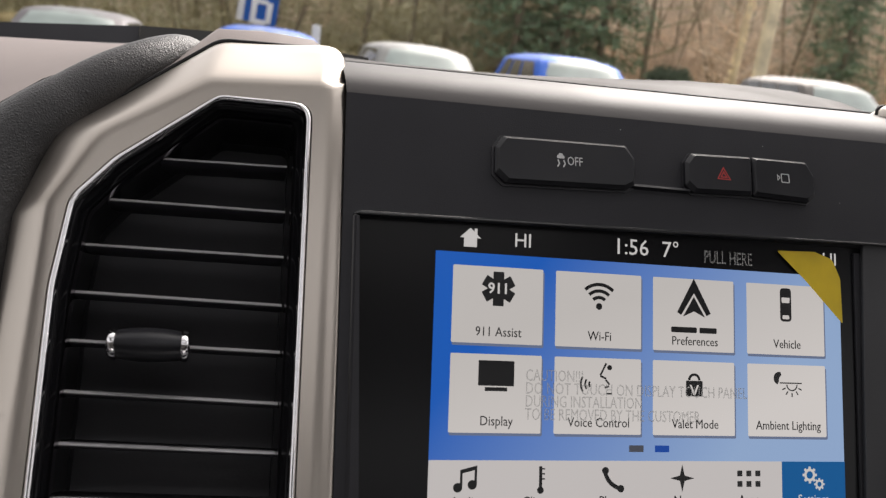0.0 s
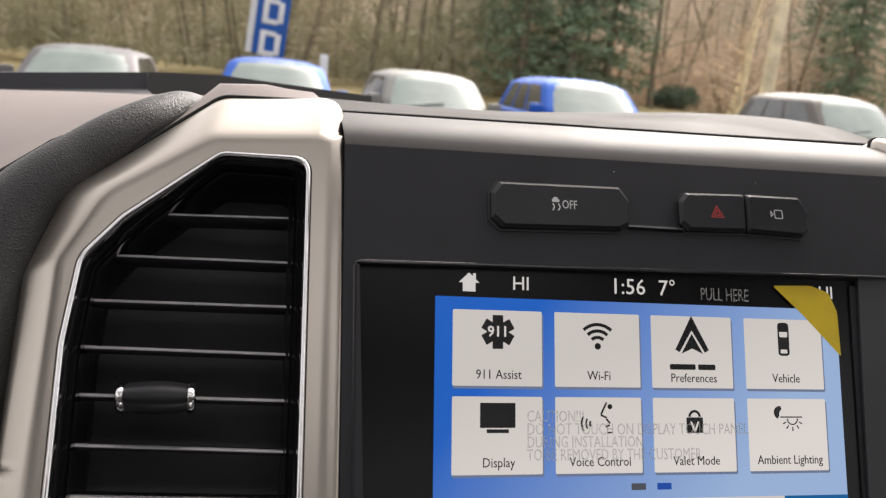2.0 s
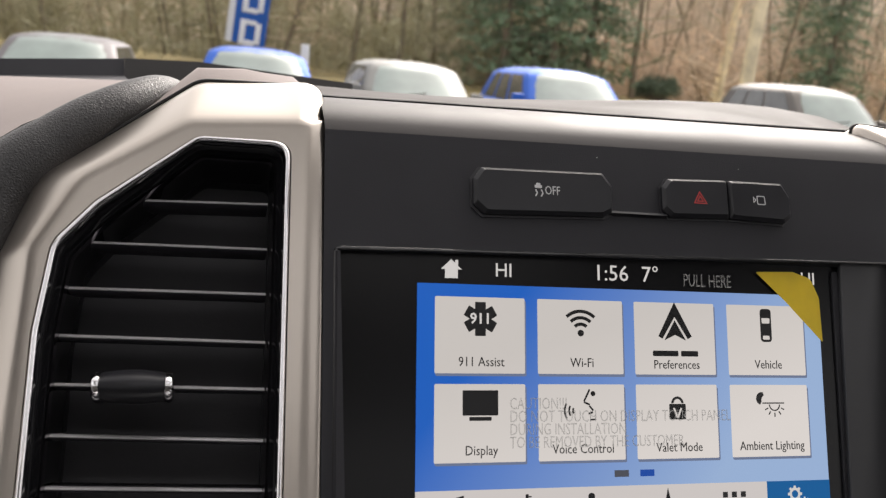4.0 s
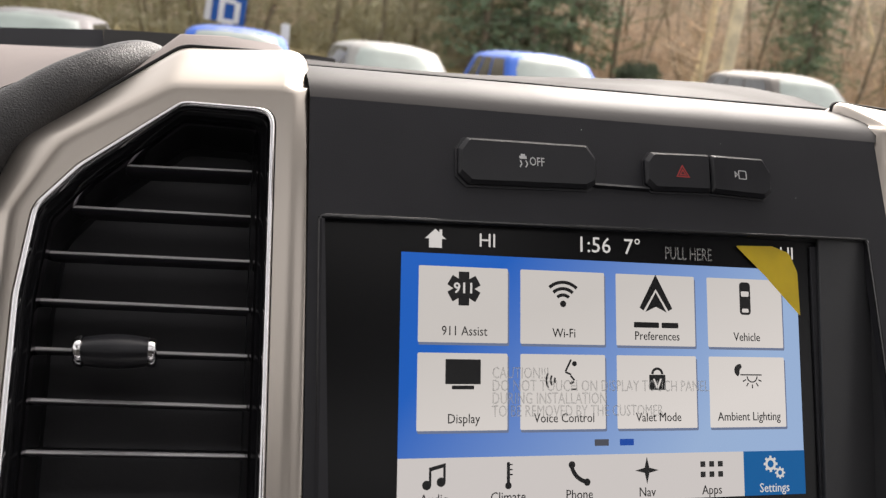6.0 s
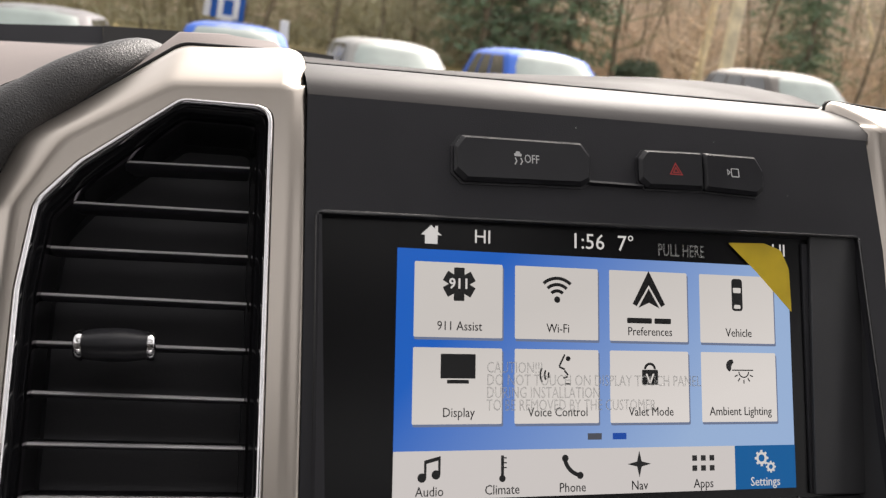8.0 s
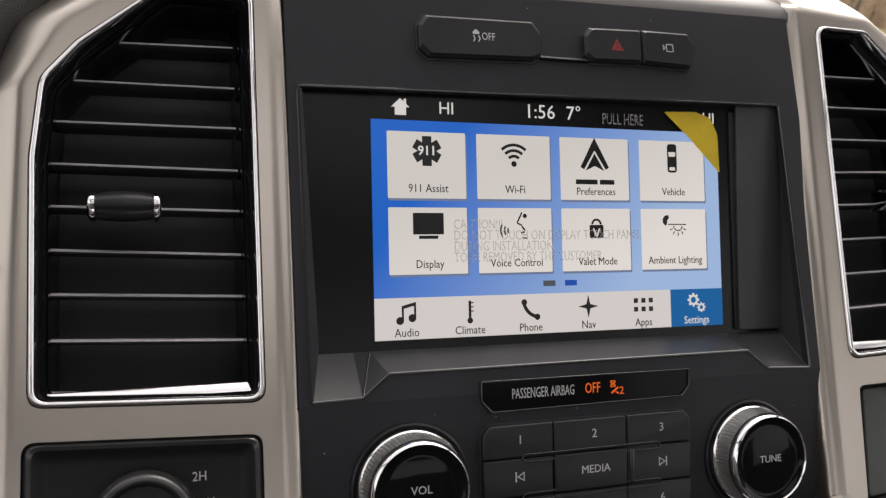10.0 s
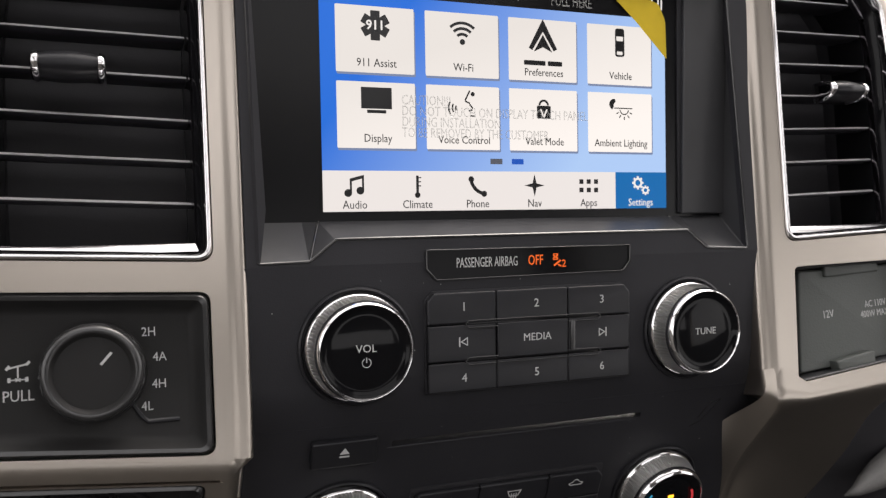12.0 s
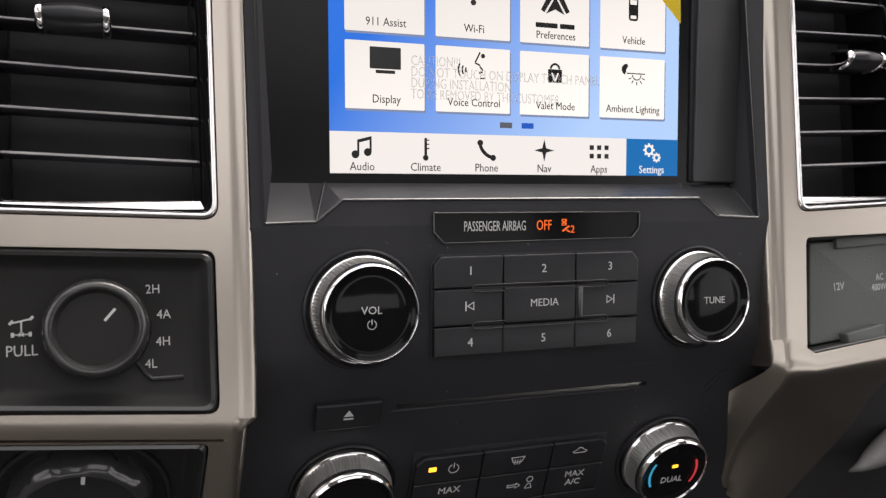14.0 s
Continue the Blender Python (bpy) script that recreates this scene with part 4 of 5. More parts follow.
# eject key and climate keys
ej = thing("eject_key", LOWER, "black disc eject key with white triangle", "button")
cap = key(ej, box2(-0.0998, -0.0730, -0.0270, -0.0150, 0.0008), 0.0, 0.0034)
part("sign", sliver([[(-0.0887, -0.0207), (-0.0847, -0.0207), (-0.0867, -0.0178)]], 0.00345), PRINT, cap)
part("sign", sliver([box2(-0.0887, -0.0847, -0.0222, -0.0215, 0.0001, 1)], 0.00345), PRINT, cap)
clim = thing("climate_keypad", LOWER, "block of black climate keys with white print", "button panel")
part("tray", plate(box2(-0.0555, 0.0390, -0.095, -0.0455, 0.001), [], 0.0, 0.0008), DEEP, clim)
CX = [(-0.0547, -0.0243), (-0.0239, 0.0098), (0.0102, 0.0382)]
for r, (v0, v1) in enumerate(((-0.0605, -0.0470), (-0.0760, -0.0609), (-0.0900, -0.0764))):
    for c, (x0, x1) in enumerate(CX):
        pts = [(x0, v0), (x1, v0), (x1, v1), (x0, v1)]
        if r == 0 and c == 0:
            pts = [(x0, v0), (x1, v0), (x1, v1), (x0 + 0.003, v1), (x0, v1 - 0.0034)]
        if r == 0 and c == 2:
            pts = [(x0, v0), (x1, v0), (x1, v1 - 0.0034), (x1 - 0.003, v1), (x0, v1)]
        cap = key(clim, rpoly(pts, 0.0005, 2), 0.0006, 0.0030)
        xc, vc, w = (x0 + x1) / 2, (v0 + v1) / 2, 0.00365
        if (r, c) == (0, 0):
            part("lamp", sliver([box2(-0.0490, -0.0455, -0.0540, -0.0517, 0.0002, 1)], w), AMBER, cap, "amber indicator")
            part("sign", merged(sliver([arc(-0.0375, -0.0535, 0.0021, 0.0025, 115, 425, 20)], w), sliver([box2(-0.0377, -0.0373, -0.0533, -0.0505, 0.0001, 1)], w)), PRINT, cap)
        if (r, c) == (0, 1):
            part("sign", merged(sliver([[(-0.0105, -0.0515), (-0.0035, -0.0515), (-0.0048, -0.0546), (-0.0092, -0.0546)], [(-0.0099, -0.0519), (-0.0041, -0.0519), (-0.0051, -0.0542), (-0.0089, -0.0542)]], w),
                                *[sliver([bar(-0.0082 + 0.0012 * k, -0.0557, -0.0082 + 0.0012 * k, -0.0530, 0.0004)], w + 0.00002) for k in range(3)]), PRINT, cap)
        if (r, c) == (0, 2):
            part("sign", sliver([rpoly([(0.0215, -0.0535), (0.0270, -0.0535), (0.0282, -0.0523), (0.0262, -0.0516), (0.0250, -0.0503), (0.0235, -0.0503), (0.0224, -0.0516), (0.0203, -0.0525)], 0.0003, 2),
                                 rpoly([(0.0216, -0.0531), (0.0269, -0.0531), (0.0275, -0.0524), (0.0260, -0.0519), (0.0248, -0.0507), (0.0237, -0.0507), (0.0226, -0.0519), (0.0210, -0.0525)], 0.0003, 2)], w), PRINT, cap)
        if (r, c) == (1, 0):
            part("caption", words("MAX", -0.0380, -0.0655, 0.0049, w), PRINT, cap)
        if (r, c) == (1, 2):
            for k, word in enumerate(("MAX", "A/C")):
                part("caption", words(word, 0.0242, -0.0655 - 0.0048 * k, 0.0047, w), PRINT, cap)
        if (r, c) == (1, 1):
            part("sign", merged(sliver([[(-0.0098, -0.0672), (-0.0056, -0.0672), (-0.0056, -0.0662), (-0.0032, -0.0680), (-0.0056, -0.0698), (-0.0056, -0.0688), (-0.0098, -0.0688)],
                                        [(-0.0094, -0.0676), (-0.0052, -0.0676), (-0.0052, -0.0669), (-0.0038, -0.0680), (-0.0052, -0.0691), (-0.0052, -0.0684), (-0.0094, -0.0684)]], w),
                                sliver([disc_loop(0.0012, -0.0652, 0.0017, 16), disc_loop(0.0012, -0.0652, 0.0013, 16)], w),
                                sliver([rpoly([(-0.0010, -0.0705), (0.0030, -0.0705), (0.0020, -0.0675), (0.0004, -0.0675)], 0.0005, 2), rpoly([(-0.0004, -0.0701), (0.0025, -0.0701), (0.0017, -0.0679), (0.0007, -0.0679)], 0.0004, 2)], w)), PRINT, cap)

# four wheel drive switch in the surround
sw = thing("drive_mode_switch", SURR, "black four wheel drive selector dial in a recessed panel", "switch panel")
PILLOW = ((0.0, -0.010), (0.0, 0.0030), (0.0006, 0.0052), (0.0016, 0.0062), (0.0030, 0.0058), (0.0046, 0.0036), (0.0062, 0.0014), (0.0080, 0.0006))


def pillow(corners, lift, ob):
    """A panel with a rounded rim about a sunk floor; corners from the lower left on."""
    rows = [ring3(rpoly([(x + sx * d, v + sv * d) for (x, v), (sx, sv) in zip(corners, ((1, 1), (-1, 1), (-1, -1), (1, -1)))], max(0.0045 - d * 0.40, 0.0014), 4), w + (lift if d < 0.003 else 0)) for d, w in PILLOW]
    part("rim", loft(rows[:5]), SHEEN, ob, "smooth rounded rim", 50)
    part("panel", loft(rows[4:], True, False, True), SWITCH, ob, sharp=50)


pillow(SWITCH_AT, 0.0, sw)
dial = part("dial", merged(turned(-0.1770, -0.1095, [(0.0180, 0.0), (0.0177, 0.003), (0.0173, 0.0050)], 64, False), turned(-0.1775, -0.1095, [(0.0166, 0.0050), (0.0162, 0.0100), (0.0153, 0.0118), (0.0141, 0.0120), (0.0131, 0.0112), (0.0126, 0.0102)], 64)), SWITCH, sw, "ridged round black dial", 40)
part("grip_ring", turned(-0.1775, -0.1095, [(0.0178, 0.001), (0.0177, 0.0060), (0.0173, 0.0094), (0.0165, 0.0112), (0.0155, 0.0121), (0.0146, 0.0122), (0.0138, 0.0117), (0.0132, 0.0106)], 64, False), SHEEN, dial, "polished grip ring", 60)
part("pointer", sliver([bar(-0.1748, -0.1068, -0.1712, -0.1027, 0.0009)], 0.0103), PRINT, dial, "white pointer line")
for word, x, v in (("2H", -0.1584, -0.0962), ("4A", -0.1548, -0.1056), ("4H", -0.1552, -0.1155), ("4L", -0.1596, -0.1234)):
    part("caption", words(word, x, v, 0.0047, 0.0007, stretch=0.9), PRINT, sw)
part("caption", words("PULL", -0.2020, -0.1160, 0.0055, 0.0007, stretch=0.85), PRINT, sw)
axle = [bar(-0.2055, -0.1062, -0.1985, -0.1048, 0.0006), bar(-0.2058, -0.1066, -0.2046, -0.1052, 0.0009), bar(-0.1994, -0.1052, -0.1982, -0.1040, 0.0009), bar(-0.2020, -0.1056, -0.2020, -0.1096, 0.0005),
        bar(-0.2044, -0.1102, -0.1996, -0.1102, 0.0004), bar(-0.2048, -0.1094, -0.2048, -0.1110, 0.0010), bar(-0.1992, -0.1094, -0.1992, -0.1110, 0.0010), bar(-0.2028, -0.1096, -0.2012, -0.1108, 0.0004), bar(-0.2012, -0.1096, -0.2028, -0.1108, 0.0004)]
part("axle_sign", merged(*[sliver([p], 0.0007 + 0.00001 * i) for i, p in enumerate(axle)]), PRINT, sw)
part("bracket", tube([(-0.1645, -0.0008, -0.1222), (-0.1615, -0.0008, -0.1268), (-0.1595, -0.0008, -0.1288), (-0.1485, -0.0008, -0.1288)], 0.0009, 8), SOFT, sw)

# lamp switch below it, on the part of the surround that turns in
LOWER_LEFT = SURR @ pose(-0.216, 0, -0.1343, 0, 5.56) @ pose(0.216, 0, 0) @ Matrix.Rotation(radians(34), 4, 'X')
to_ll = SURR.inverted() @ LOWER_LEFT
po = box2(-0.2260, -0.1385, -0.0800, -0.0085, 0.0035, 4)
TURN_R = 0.0039 / math.tan(radians(17))


def lower_left(x, off, s):
    """A point on the left surround where it bends in: s metres down past the bend's start, off above the skin."""
    a = min(radians(34), max(0, s) / TURN_R)
    more = max(0, s - TURN_R * radians(34))
    return Vector((x, -(0.0060 - TURN_R + (TURN_R + off) * math.cos(a) - more * math.sin(a)), -0.1374 - 0.0974 * (x + 0.216) - (TURN_R + off) * math.sin(a) - more * math.cos(a)))


BENDS = [TURN_R * radians(34) * k / 8 for k in range(9)]
part("bend", sheet([[lower_left(x, 0.0004, s) for x in (-0.2330, -0.18, -0.1324)] for s in BENDS]), SATIN, sl, sharp=80)
lower_face = plate(rpoly([(-0.2330, -0.0076), (-0.1317, -0.0076), (-0.1308, -0.0300), (-0.1274, -0.0900), (-0.2330, -0.0900)], 0.0002, 1), [po], -0.010, 0.0092)
lower_face.transform(to_ll)
part("lower_face", lower_face, SATIN, sl)
SKIRT = ((-0.1350, -0.0004), (-0.1338, 0.0003), (-0.1324, 0.0004), (-0.1310, 0.0002), (-0.1296, -0.0004), (-0.1282, -0.0011), (-0.1270, -0.0023), (-0.1264, -0.0046), (-0.1255, -0.0086), (-0.1245, -0.0130), (-0.1238, -0.0172), (-0.1234, -0.0210))
part("lower_flank", loft([[lower_left(x - 0.000042 * max(0, s - 0.0077) / 0.001, off, s) for x, off in SKIRT] for s in (*BENDS, 0.02, 0.04, 0.06, 0.09)], False), SATIN, sl, sharp=75)
lamp = thing("lamp_switch", LOWER_LEFT, "large ribbed black rotary lamp switch in a recess", "switch panel")
pillow([(-0.2260, -0.0800), (-0.1385, -0.0800), (-0.1385, -0.0085), (-0.2260, -0.0085)], 0.0038, lamp)
LX, LV = -0.1812, -0.0430
part("collar", turned(LX, LV, [(0.0322, -0.0010), (0.0317, 0.0022), (0.0304, 0.0026), (0.0290, -0.0010)], 64, False), SOFT, lamp)


def lobed(r, w, k):
    return [Vector((LX + r * (1 + (0.022 if (i // 6) % 2 else -0.022) * k) * math.cos(2 * math.pi * i / 96), -w, LV + r * (1 + (0.022 if (i // 6) % 2 else -0.022) * k) * math.sin(2 * math.pi * i / 96))) for i in range(96)]


dial = part("dial", loft([lobed(0.0262, -0.001, 0), lobed(0.0260, 0.005, 1), lobed(0.0250, 0.0090, 1), lobed(0.0232, 0.0112, 0.5), lobed(0.0216, 0.0116, 0), lobed(0.0204, 0.0106, 0)], True, False, True), SHEEN, lamp, "ribbed black dial", 40)
part("pointer", sliver([box2(LX - 0.0004, LX + 0.0010, LV + 0.0178, LV + 0.0214, 0.0003, 2)], 0.0112, 0.0004), PRINT, dial, "white pointer mark")

# power outlet with its lid
out = thing("power_outlet", SURR @ pose(0.0037, 0, 0), "grey plastic power outlet lid with printed ratings", "power outlet")
def shrink(loop, k, cx=0.178, cv=-0.110):
    return [(cx + (p[0] - cx) * k, cv + (p[1] - cv) * (1 - (1 - k) * 1.4)) for p in loop]


housing = [(p[0] - 0.0037, p[1]) for p in hole_outlet]
part("surround", loft([ring3(housing, -0.014), ring3(housing, 0.0030), ring3(shrink(housing, 0.992), 0.0040), ring3(shrink(housing, 0.975), 0.0034), ring3(shrink(housing, 0.960), -0.0080)], True, False, True), RECESS, out, sharp=30)
lid = part("lid", plate(rpoly([(0.1520, -0.0852), (0.2190, -0.0835), (0.2150, -0.1310), (0.1470, -0.1368)], 0.002, 4), [], -0.009, -0.0030, 0.0010, 3), GREYLID, out, "matte grey lid")
part("hinge", plate(rpoly([(0.1675, -0.0832), (0.2040, -0.0818), (0.2040, -0.0872), (0.1675, -0.0890)], 0.0008, 3), [], -0.004, -0.0010, 0.0008), GREYLID, lid)
part("catch", plate(rpoly([(0.1660, -0.1318), (0.1920, -0.1280), (0.1925, -0.1345), (0.1680, -0.1385)], 0.0008, 3), [], -0.004, 0.0022, 0.0008), GREYLID, lid, "thumb catch")
part("caption", words("12V", 0.1684, -0.1082, 0.0056, -0.0029, stretch=0.85, turn=3), PRINT, lid)
part("caption", words("AC 110V", 0.2015, -0.1040, 0.0050, -0.0029, stretch=0.8, turn=3), PRINT, lid)
part("caption", words("400W MAX", 0.2005, -0.1092, 0.0050, -0.0029, stretch=0.8, turn=3), PRINT, lid)

# fine dust on the black panel
dr = random.Random(14)
DUST = material("pale_dust", (0.55, 0.54, 0.52), 0.9, 0, 0, 1, 0.1, 200)
verts, faces = [], []
for m, w, x0, x1, v0, v1, n in ((MID, 0.0001, -0.118, 0.118, -0.120, -0.080, 18), (FASCIA, 0.0001, -0.112, 0.116, 0.056, 0.094, 7), (LOWER, 0.0001, -0.10, 0.10, -0.045, -0.012, 10)):
    for _ in range(n):
        x, v, r = dr.uniform(x0, x1), dr.uniform(v0, v1), dr.uniform(0.00008, 0.00022)
        k = len(verts)
        verts += [m @ Vector((x + r * math.cos(a) * dr.uniform(0.6, 1.3), -w, v + r * math.sin(a))) for a in (0, 1.05, 2.09, 3.14, 4.19, 5.24)]
        faces.append(tuple(range(k, k + 6)))
me = bpy.data.meshes.new("dust")
me.from_pydata(verts, [], faces)
me.materials.append(DUST)
tagged(new("dust", me), "fine pale dust specks on the black panel", "dust", kind="stuff")


# ---- dash top, cluster hood and cab shell ----
dash = thing("dashboard", Matrix.Identity(4), "dark soft-touch dashboard top under the windscreen", "dashboard")
seam_w = [FASCIA @ p for p in roll[-1]]
# pad behind the stack, rising to a low crest on the passenger side and falling to the windscreen
CREST = [(-0.150, 1.4885), (-0.09, 1.4865), (0.0, 1.4880), (0.09, 1.4945), (0.124, 1.4980), (0.166, 1.5005), (0.21, 1.5017), (0.258, 1.4997), (0.31, 1.489), (0.40, 1.46)]
rows = [[], [], [], [], []]
for p, u in zip(seam_w, np.linspace(0, 1, len(seam_w))):
    cx = -0.150 + 0.50 * u
    cz = float(np.interp(cx, [c[0] for c in CREST], [c[1] for c in CREST]))
    a, c = p + Vector((0, 0.0006, 0.0006)), Vector((cx, 0.27, cz))
    rows[0].append(a)
    rows[1].append(a.lerp(c, 0.10) + Vector((0, 0, 0.0008 + 0.0020 * max(0, cz - 1.49) / 0.01)))
    rows[2].append(a.lerp(c, 0.5) + Vector((0, 0, 0.0008 + 0.0030 * max(0, cz - 1.49) / 0.01)))
    rows[3].append(c)
    rows[4].append(Vector((cx * 1.5, 0.55, cz - 0.035)))
part("top_pad", sheet(rows), PAD_DARK, dash, "brown grey soft dash pad", 70)
# padded driver side: flat hood pad, leather bolster, windscreen cowl
NEAR = [(-0.150, 0.085, 1.4855), (-0.180, 0.070, 1.4850), (-0.196, 0.062, 1.4835), (-0.210, 0.060, 1.4795), (-0.230, 0.060, 1.4695), (-0.250, 0.060, 1.4555), (-0.285, 0.050, 1.430), (-0.36, 0.03, 1.39)]
FARE = [(-0.150, 0.30, 1.4795), (-0.190, 0.30, 1.4790), (-0.210, 0.30, 1.4785), (-0.226, 0.30, 1.4780), (-0.265, 0.30, 1.4765), (-0.315, 0.30, 1.4735), (-0.39, 0.30, 1.470), (-0.62, 0.30, 1.462)]
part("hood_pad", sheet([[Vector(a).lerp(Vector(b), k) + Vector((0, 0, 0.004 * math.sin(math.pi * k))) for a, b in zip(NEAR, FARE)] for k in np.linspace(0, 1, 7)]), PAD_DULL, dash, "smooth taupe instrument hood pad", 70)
part("stitch_line", tube([(x, y - 0.001, z + 0.0012) for x, y, z in NEAR[3:]], 0.0010, 6), SEAM, dash, "dark stitched seam")
path = [SURR @ Vector((x, w, v)) for x, w, v in ((-0.264, 0.026, -0.200), (-0.2535, 0.026, -0.06), (-0.2480, 0.026, 0.020), (-0.2445, 0.025, 0.0513), (-0.2365, 0.022, 0.0740), (-0.2235, 0.020, 0.0890), (-0.2075, 0.021, 0.1035), (-0.1960, 0.024, 0.1128), (-0.1830, 0.034, 0.1255), (-0.1700, 0.050, 0.1245), (-0.160, 0.085, 0.080))]
smooth_path = []
for a, b in zip(path, path[1:]):
    smooth_path += [a.lerp(b, k / 6) for k in range(6)]
for _ in range(5):
    smooth_path = [smooth_path[0]] + [(a + b * 2 + c) / 4 for a, b, c in zip(smooth_path, smooth_path[1:], smooth_path[2:])] + [smooth_path[-1]]
part("bolster", tube(smooth_path, [float(np.interp(k, (0, 14, 24, 32, 44, 60), (0.0250, 0.0235, 0.0165, 0.0120, 0.0100, 0.0045))) for k in range(len(smooth_path))], 24), LEATHER, dash, "grained black leather bolster", 80)
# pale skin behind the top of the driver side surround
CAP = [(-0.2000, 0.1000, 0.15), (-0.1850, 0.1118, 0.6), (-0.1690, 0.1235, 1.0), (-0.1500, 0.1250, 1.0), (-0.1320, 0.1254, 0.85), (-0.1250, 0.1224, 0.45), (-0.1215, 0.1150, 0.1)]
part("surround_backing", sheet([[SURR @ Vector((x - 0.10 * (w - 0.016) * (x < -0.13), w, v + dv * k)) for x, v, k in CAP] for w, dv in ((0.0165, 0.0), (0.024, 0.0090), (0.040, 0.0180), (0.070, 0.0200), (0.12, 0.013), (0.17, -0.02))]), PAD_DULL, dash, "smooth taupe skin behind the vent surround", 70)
part("cowl", sheet([[Vector(p) for p in row] for row in (((-0.75, 0.29, 1.448), (-0.315, 0.29, 1.462), (-0.215, 0.29, 1.474)), ((-0.75, 0.44, 1.436), (-0.352, 0.44, 1.4655), (-0.243, 0.44, 1.4750)), ((-0.75, 0.45, 1.452), (-0.356, 0.45, 1.4775), (-0.244, 0.45, 1.4880)), ((-0.75, 0.58, 1.448), (-0.40, 0.58, 1.472), (-0.26, 0.58, 1.482)))]), BLACK, dash, "dark windscreen base cover", 30)
part("cowl_end", sheet([[Vector(p) for p in row] for row in (((-0.243, 0.435, 1.468), (-0.16, 0.435, 1.470), (-0.06, 0.435, 1.465)), ((-0.243, 0.445, 1.4885), (-0.186, 0.445, 1.4912), (-0.06, 0.445, 1.4850)), ((-0.25, 0.58, 1.482), (-0.19, 0.58, 1.486), (-0.05, 0.58, 1.474)))]), CLOTH, dash, "grey cover end piece", 30)
VINYL = material("grained_grey_vinyl", (0.20, 0.195, 0.19), 0.45, 0, 0.6, 520, 0.15, 30, distort=True)
part("knee_trim", tube([(0.3125, 0.0, 1.1120), (0.3230, 0.0, 1.1150), (0.3360, 0.004, 1.1165), (0.3600, 0.012, 1.1170), (0.42, 0.03, 1.118), (0.60, 0.05, 1.118)], [0.0006, 0.0040, 0.0072, 0.011, 0.018, 0.022], 16), VINYL, dash, "grained grey vinyl knee trim", 80)
part("base", block(-0.74, 0.74, 0.14, 0.56, 1.0, 1.405, 0.01), DEEP, dash)
part("lower_face", block(-0.74, 0.74, 0.03, 0.13, 0.75, 1.30, 0.01), DEEP, dash)


def shell(name, x0, x1, y0, y1, z0, z1, mat, label, category="cab wall"):
    return solo(name, block(x0, x1, y0, y1, z0, z1), mat, Matrix.Identity(4), label, category, kind="structure")


# unseen cab shell; its heights, tones and openings are set for the dash light
shell("floor", -0.80, 0.80, -1.5, 0.6, 0.55, 0.60, CARPET, "black carpeted cab floor", "floor")
# no moonroof is known; this opening is added to let sky light in
solo("ceiling", merged(block(-0.80, -0.44, -1.5, -0.22, 2.00, 2.05), block(0.44, 0.80, -1.5, -0.22, 2.00, 2.05), block(-0.44, 0.44, -0.37, -0.22, 2.00, 2.05), block(-0.44, 0.44, -1.5, -1.08, 2.00, 2.05)),
     HEADLINER, Matrix.Identity(4), "light grey cloth headliner with an added opening for sky light", "ceiling", kind="structure")
shell("wall_west", -0.85, -0.80, -1.5, 0.6, 0.55, 1.37, DOOR, "taupe door trim below the side window")
shell("wall_east", 0.80, 0.85, -1.5, 0.6, 0.55, 1.37, DOOR, "taupe door trim below the side window")
shell("wall_south", -0.85, 0.85, -1.55, -1.5, 0.55, 1.64, CLOTH, "unseen taupe rear cab wall, raised to cut light")
shell("wall_north", -0.80, 0.80, 0.6, 0.65, 0.55, 1.44, CLOTH, "taupe firewall under the windscreen")
for k, (x0, x1) in enumerate(((-0.85, -0.80), (0.80, 0.85))):
    shell("pillar_%d" % (k + 1), x0, x1, -0.62, -0.50, 1.37, 2.05, HEADLINER, "grey cloth door pillar", "pillar")
    shell("pillar_%d" % (k + 3), x0, x1, -1.55, -1.35, 1.37, 2.05, HEADLINER, "grey cloth rear pillar", "pillar")
# unseen header and rails, added to cut light reaching the lower satin
shell("header_1", -0.85, 0.85, -1.55, -1.5, 1.86, 2.05, HEADLINER, "unseen grey cloth rear header that cuts light", "header")
for k, (x0, x1) in enumerate(((-0.85, -0.80), (0.80, 0.85))):
    shell("header_%d" % (k + 2), x0, x1, -1.35, -0.62, 1.84, 2.05, HEADLINER, "unseen grey cloth rail added over the rear door to cut light", "header")
    shell("header_%d" % (k + 4), x0, x1, -0.50, -0.22, 1.93, 2.05, HEADLINER, "unseen grey cloth rail added over the front door to cut light", "header")
for k, s in enumerate((-1, 1)):
    solo("pillar_%d" % (k + 5), tube([(s * 0.80, 0.62, 1.40), (s * 0.74, 0.20, 1.72), (s * 0.70, -0.22, 2.02)], 0.04, 10), HEADLINER, Matrix.Identity(4), "grey sloping windscreen pillar", "pillar", kind="structure")


# ---- outside: a dealer's lot before a wood ----
ASPHALT = material("damp_asphalt", (0.055, 0.055, 0.057), 0.7, 0, 0.4, 60, 0.2, 0.6)
GRASS = material("winter_grass", (0.20, 0.155, 0.055), 0.9, 0, 0.5, 30, 0.35, 1.2)
BARK = material("grey_brown_bark", (0.21, 0.17, 0.125), 0.9, 0, 0.6, 18, 0.35, 1.5)
BARK_PALE = material("pale_bark", (0.80, 0.68, 0.46), 0.85, 0, 0.5, 14, 0.25, 2.0)
# bare twigs and needles are lightened: the wood's haze is in their colour
TWIG = material("bare_twigs", (0.66, 0.53, 0.41), 0.9, 0, 0, 1, 0.35, 0.8)
TWIG_OLIVE = material("mossy_twigs", (0.35, 0.33, 0.215), 0.9, 0, 0, 1, 0.4, 0.8)
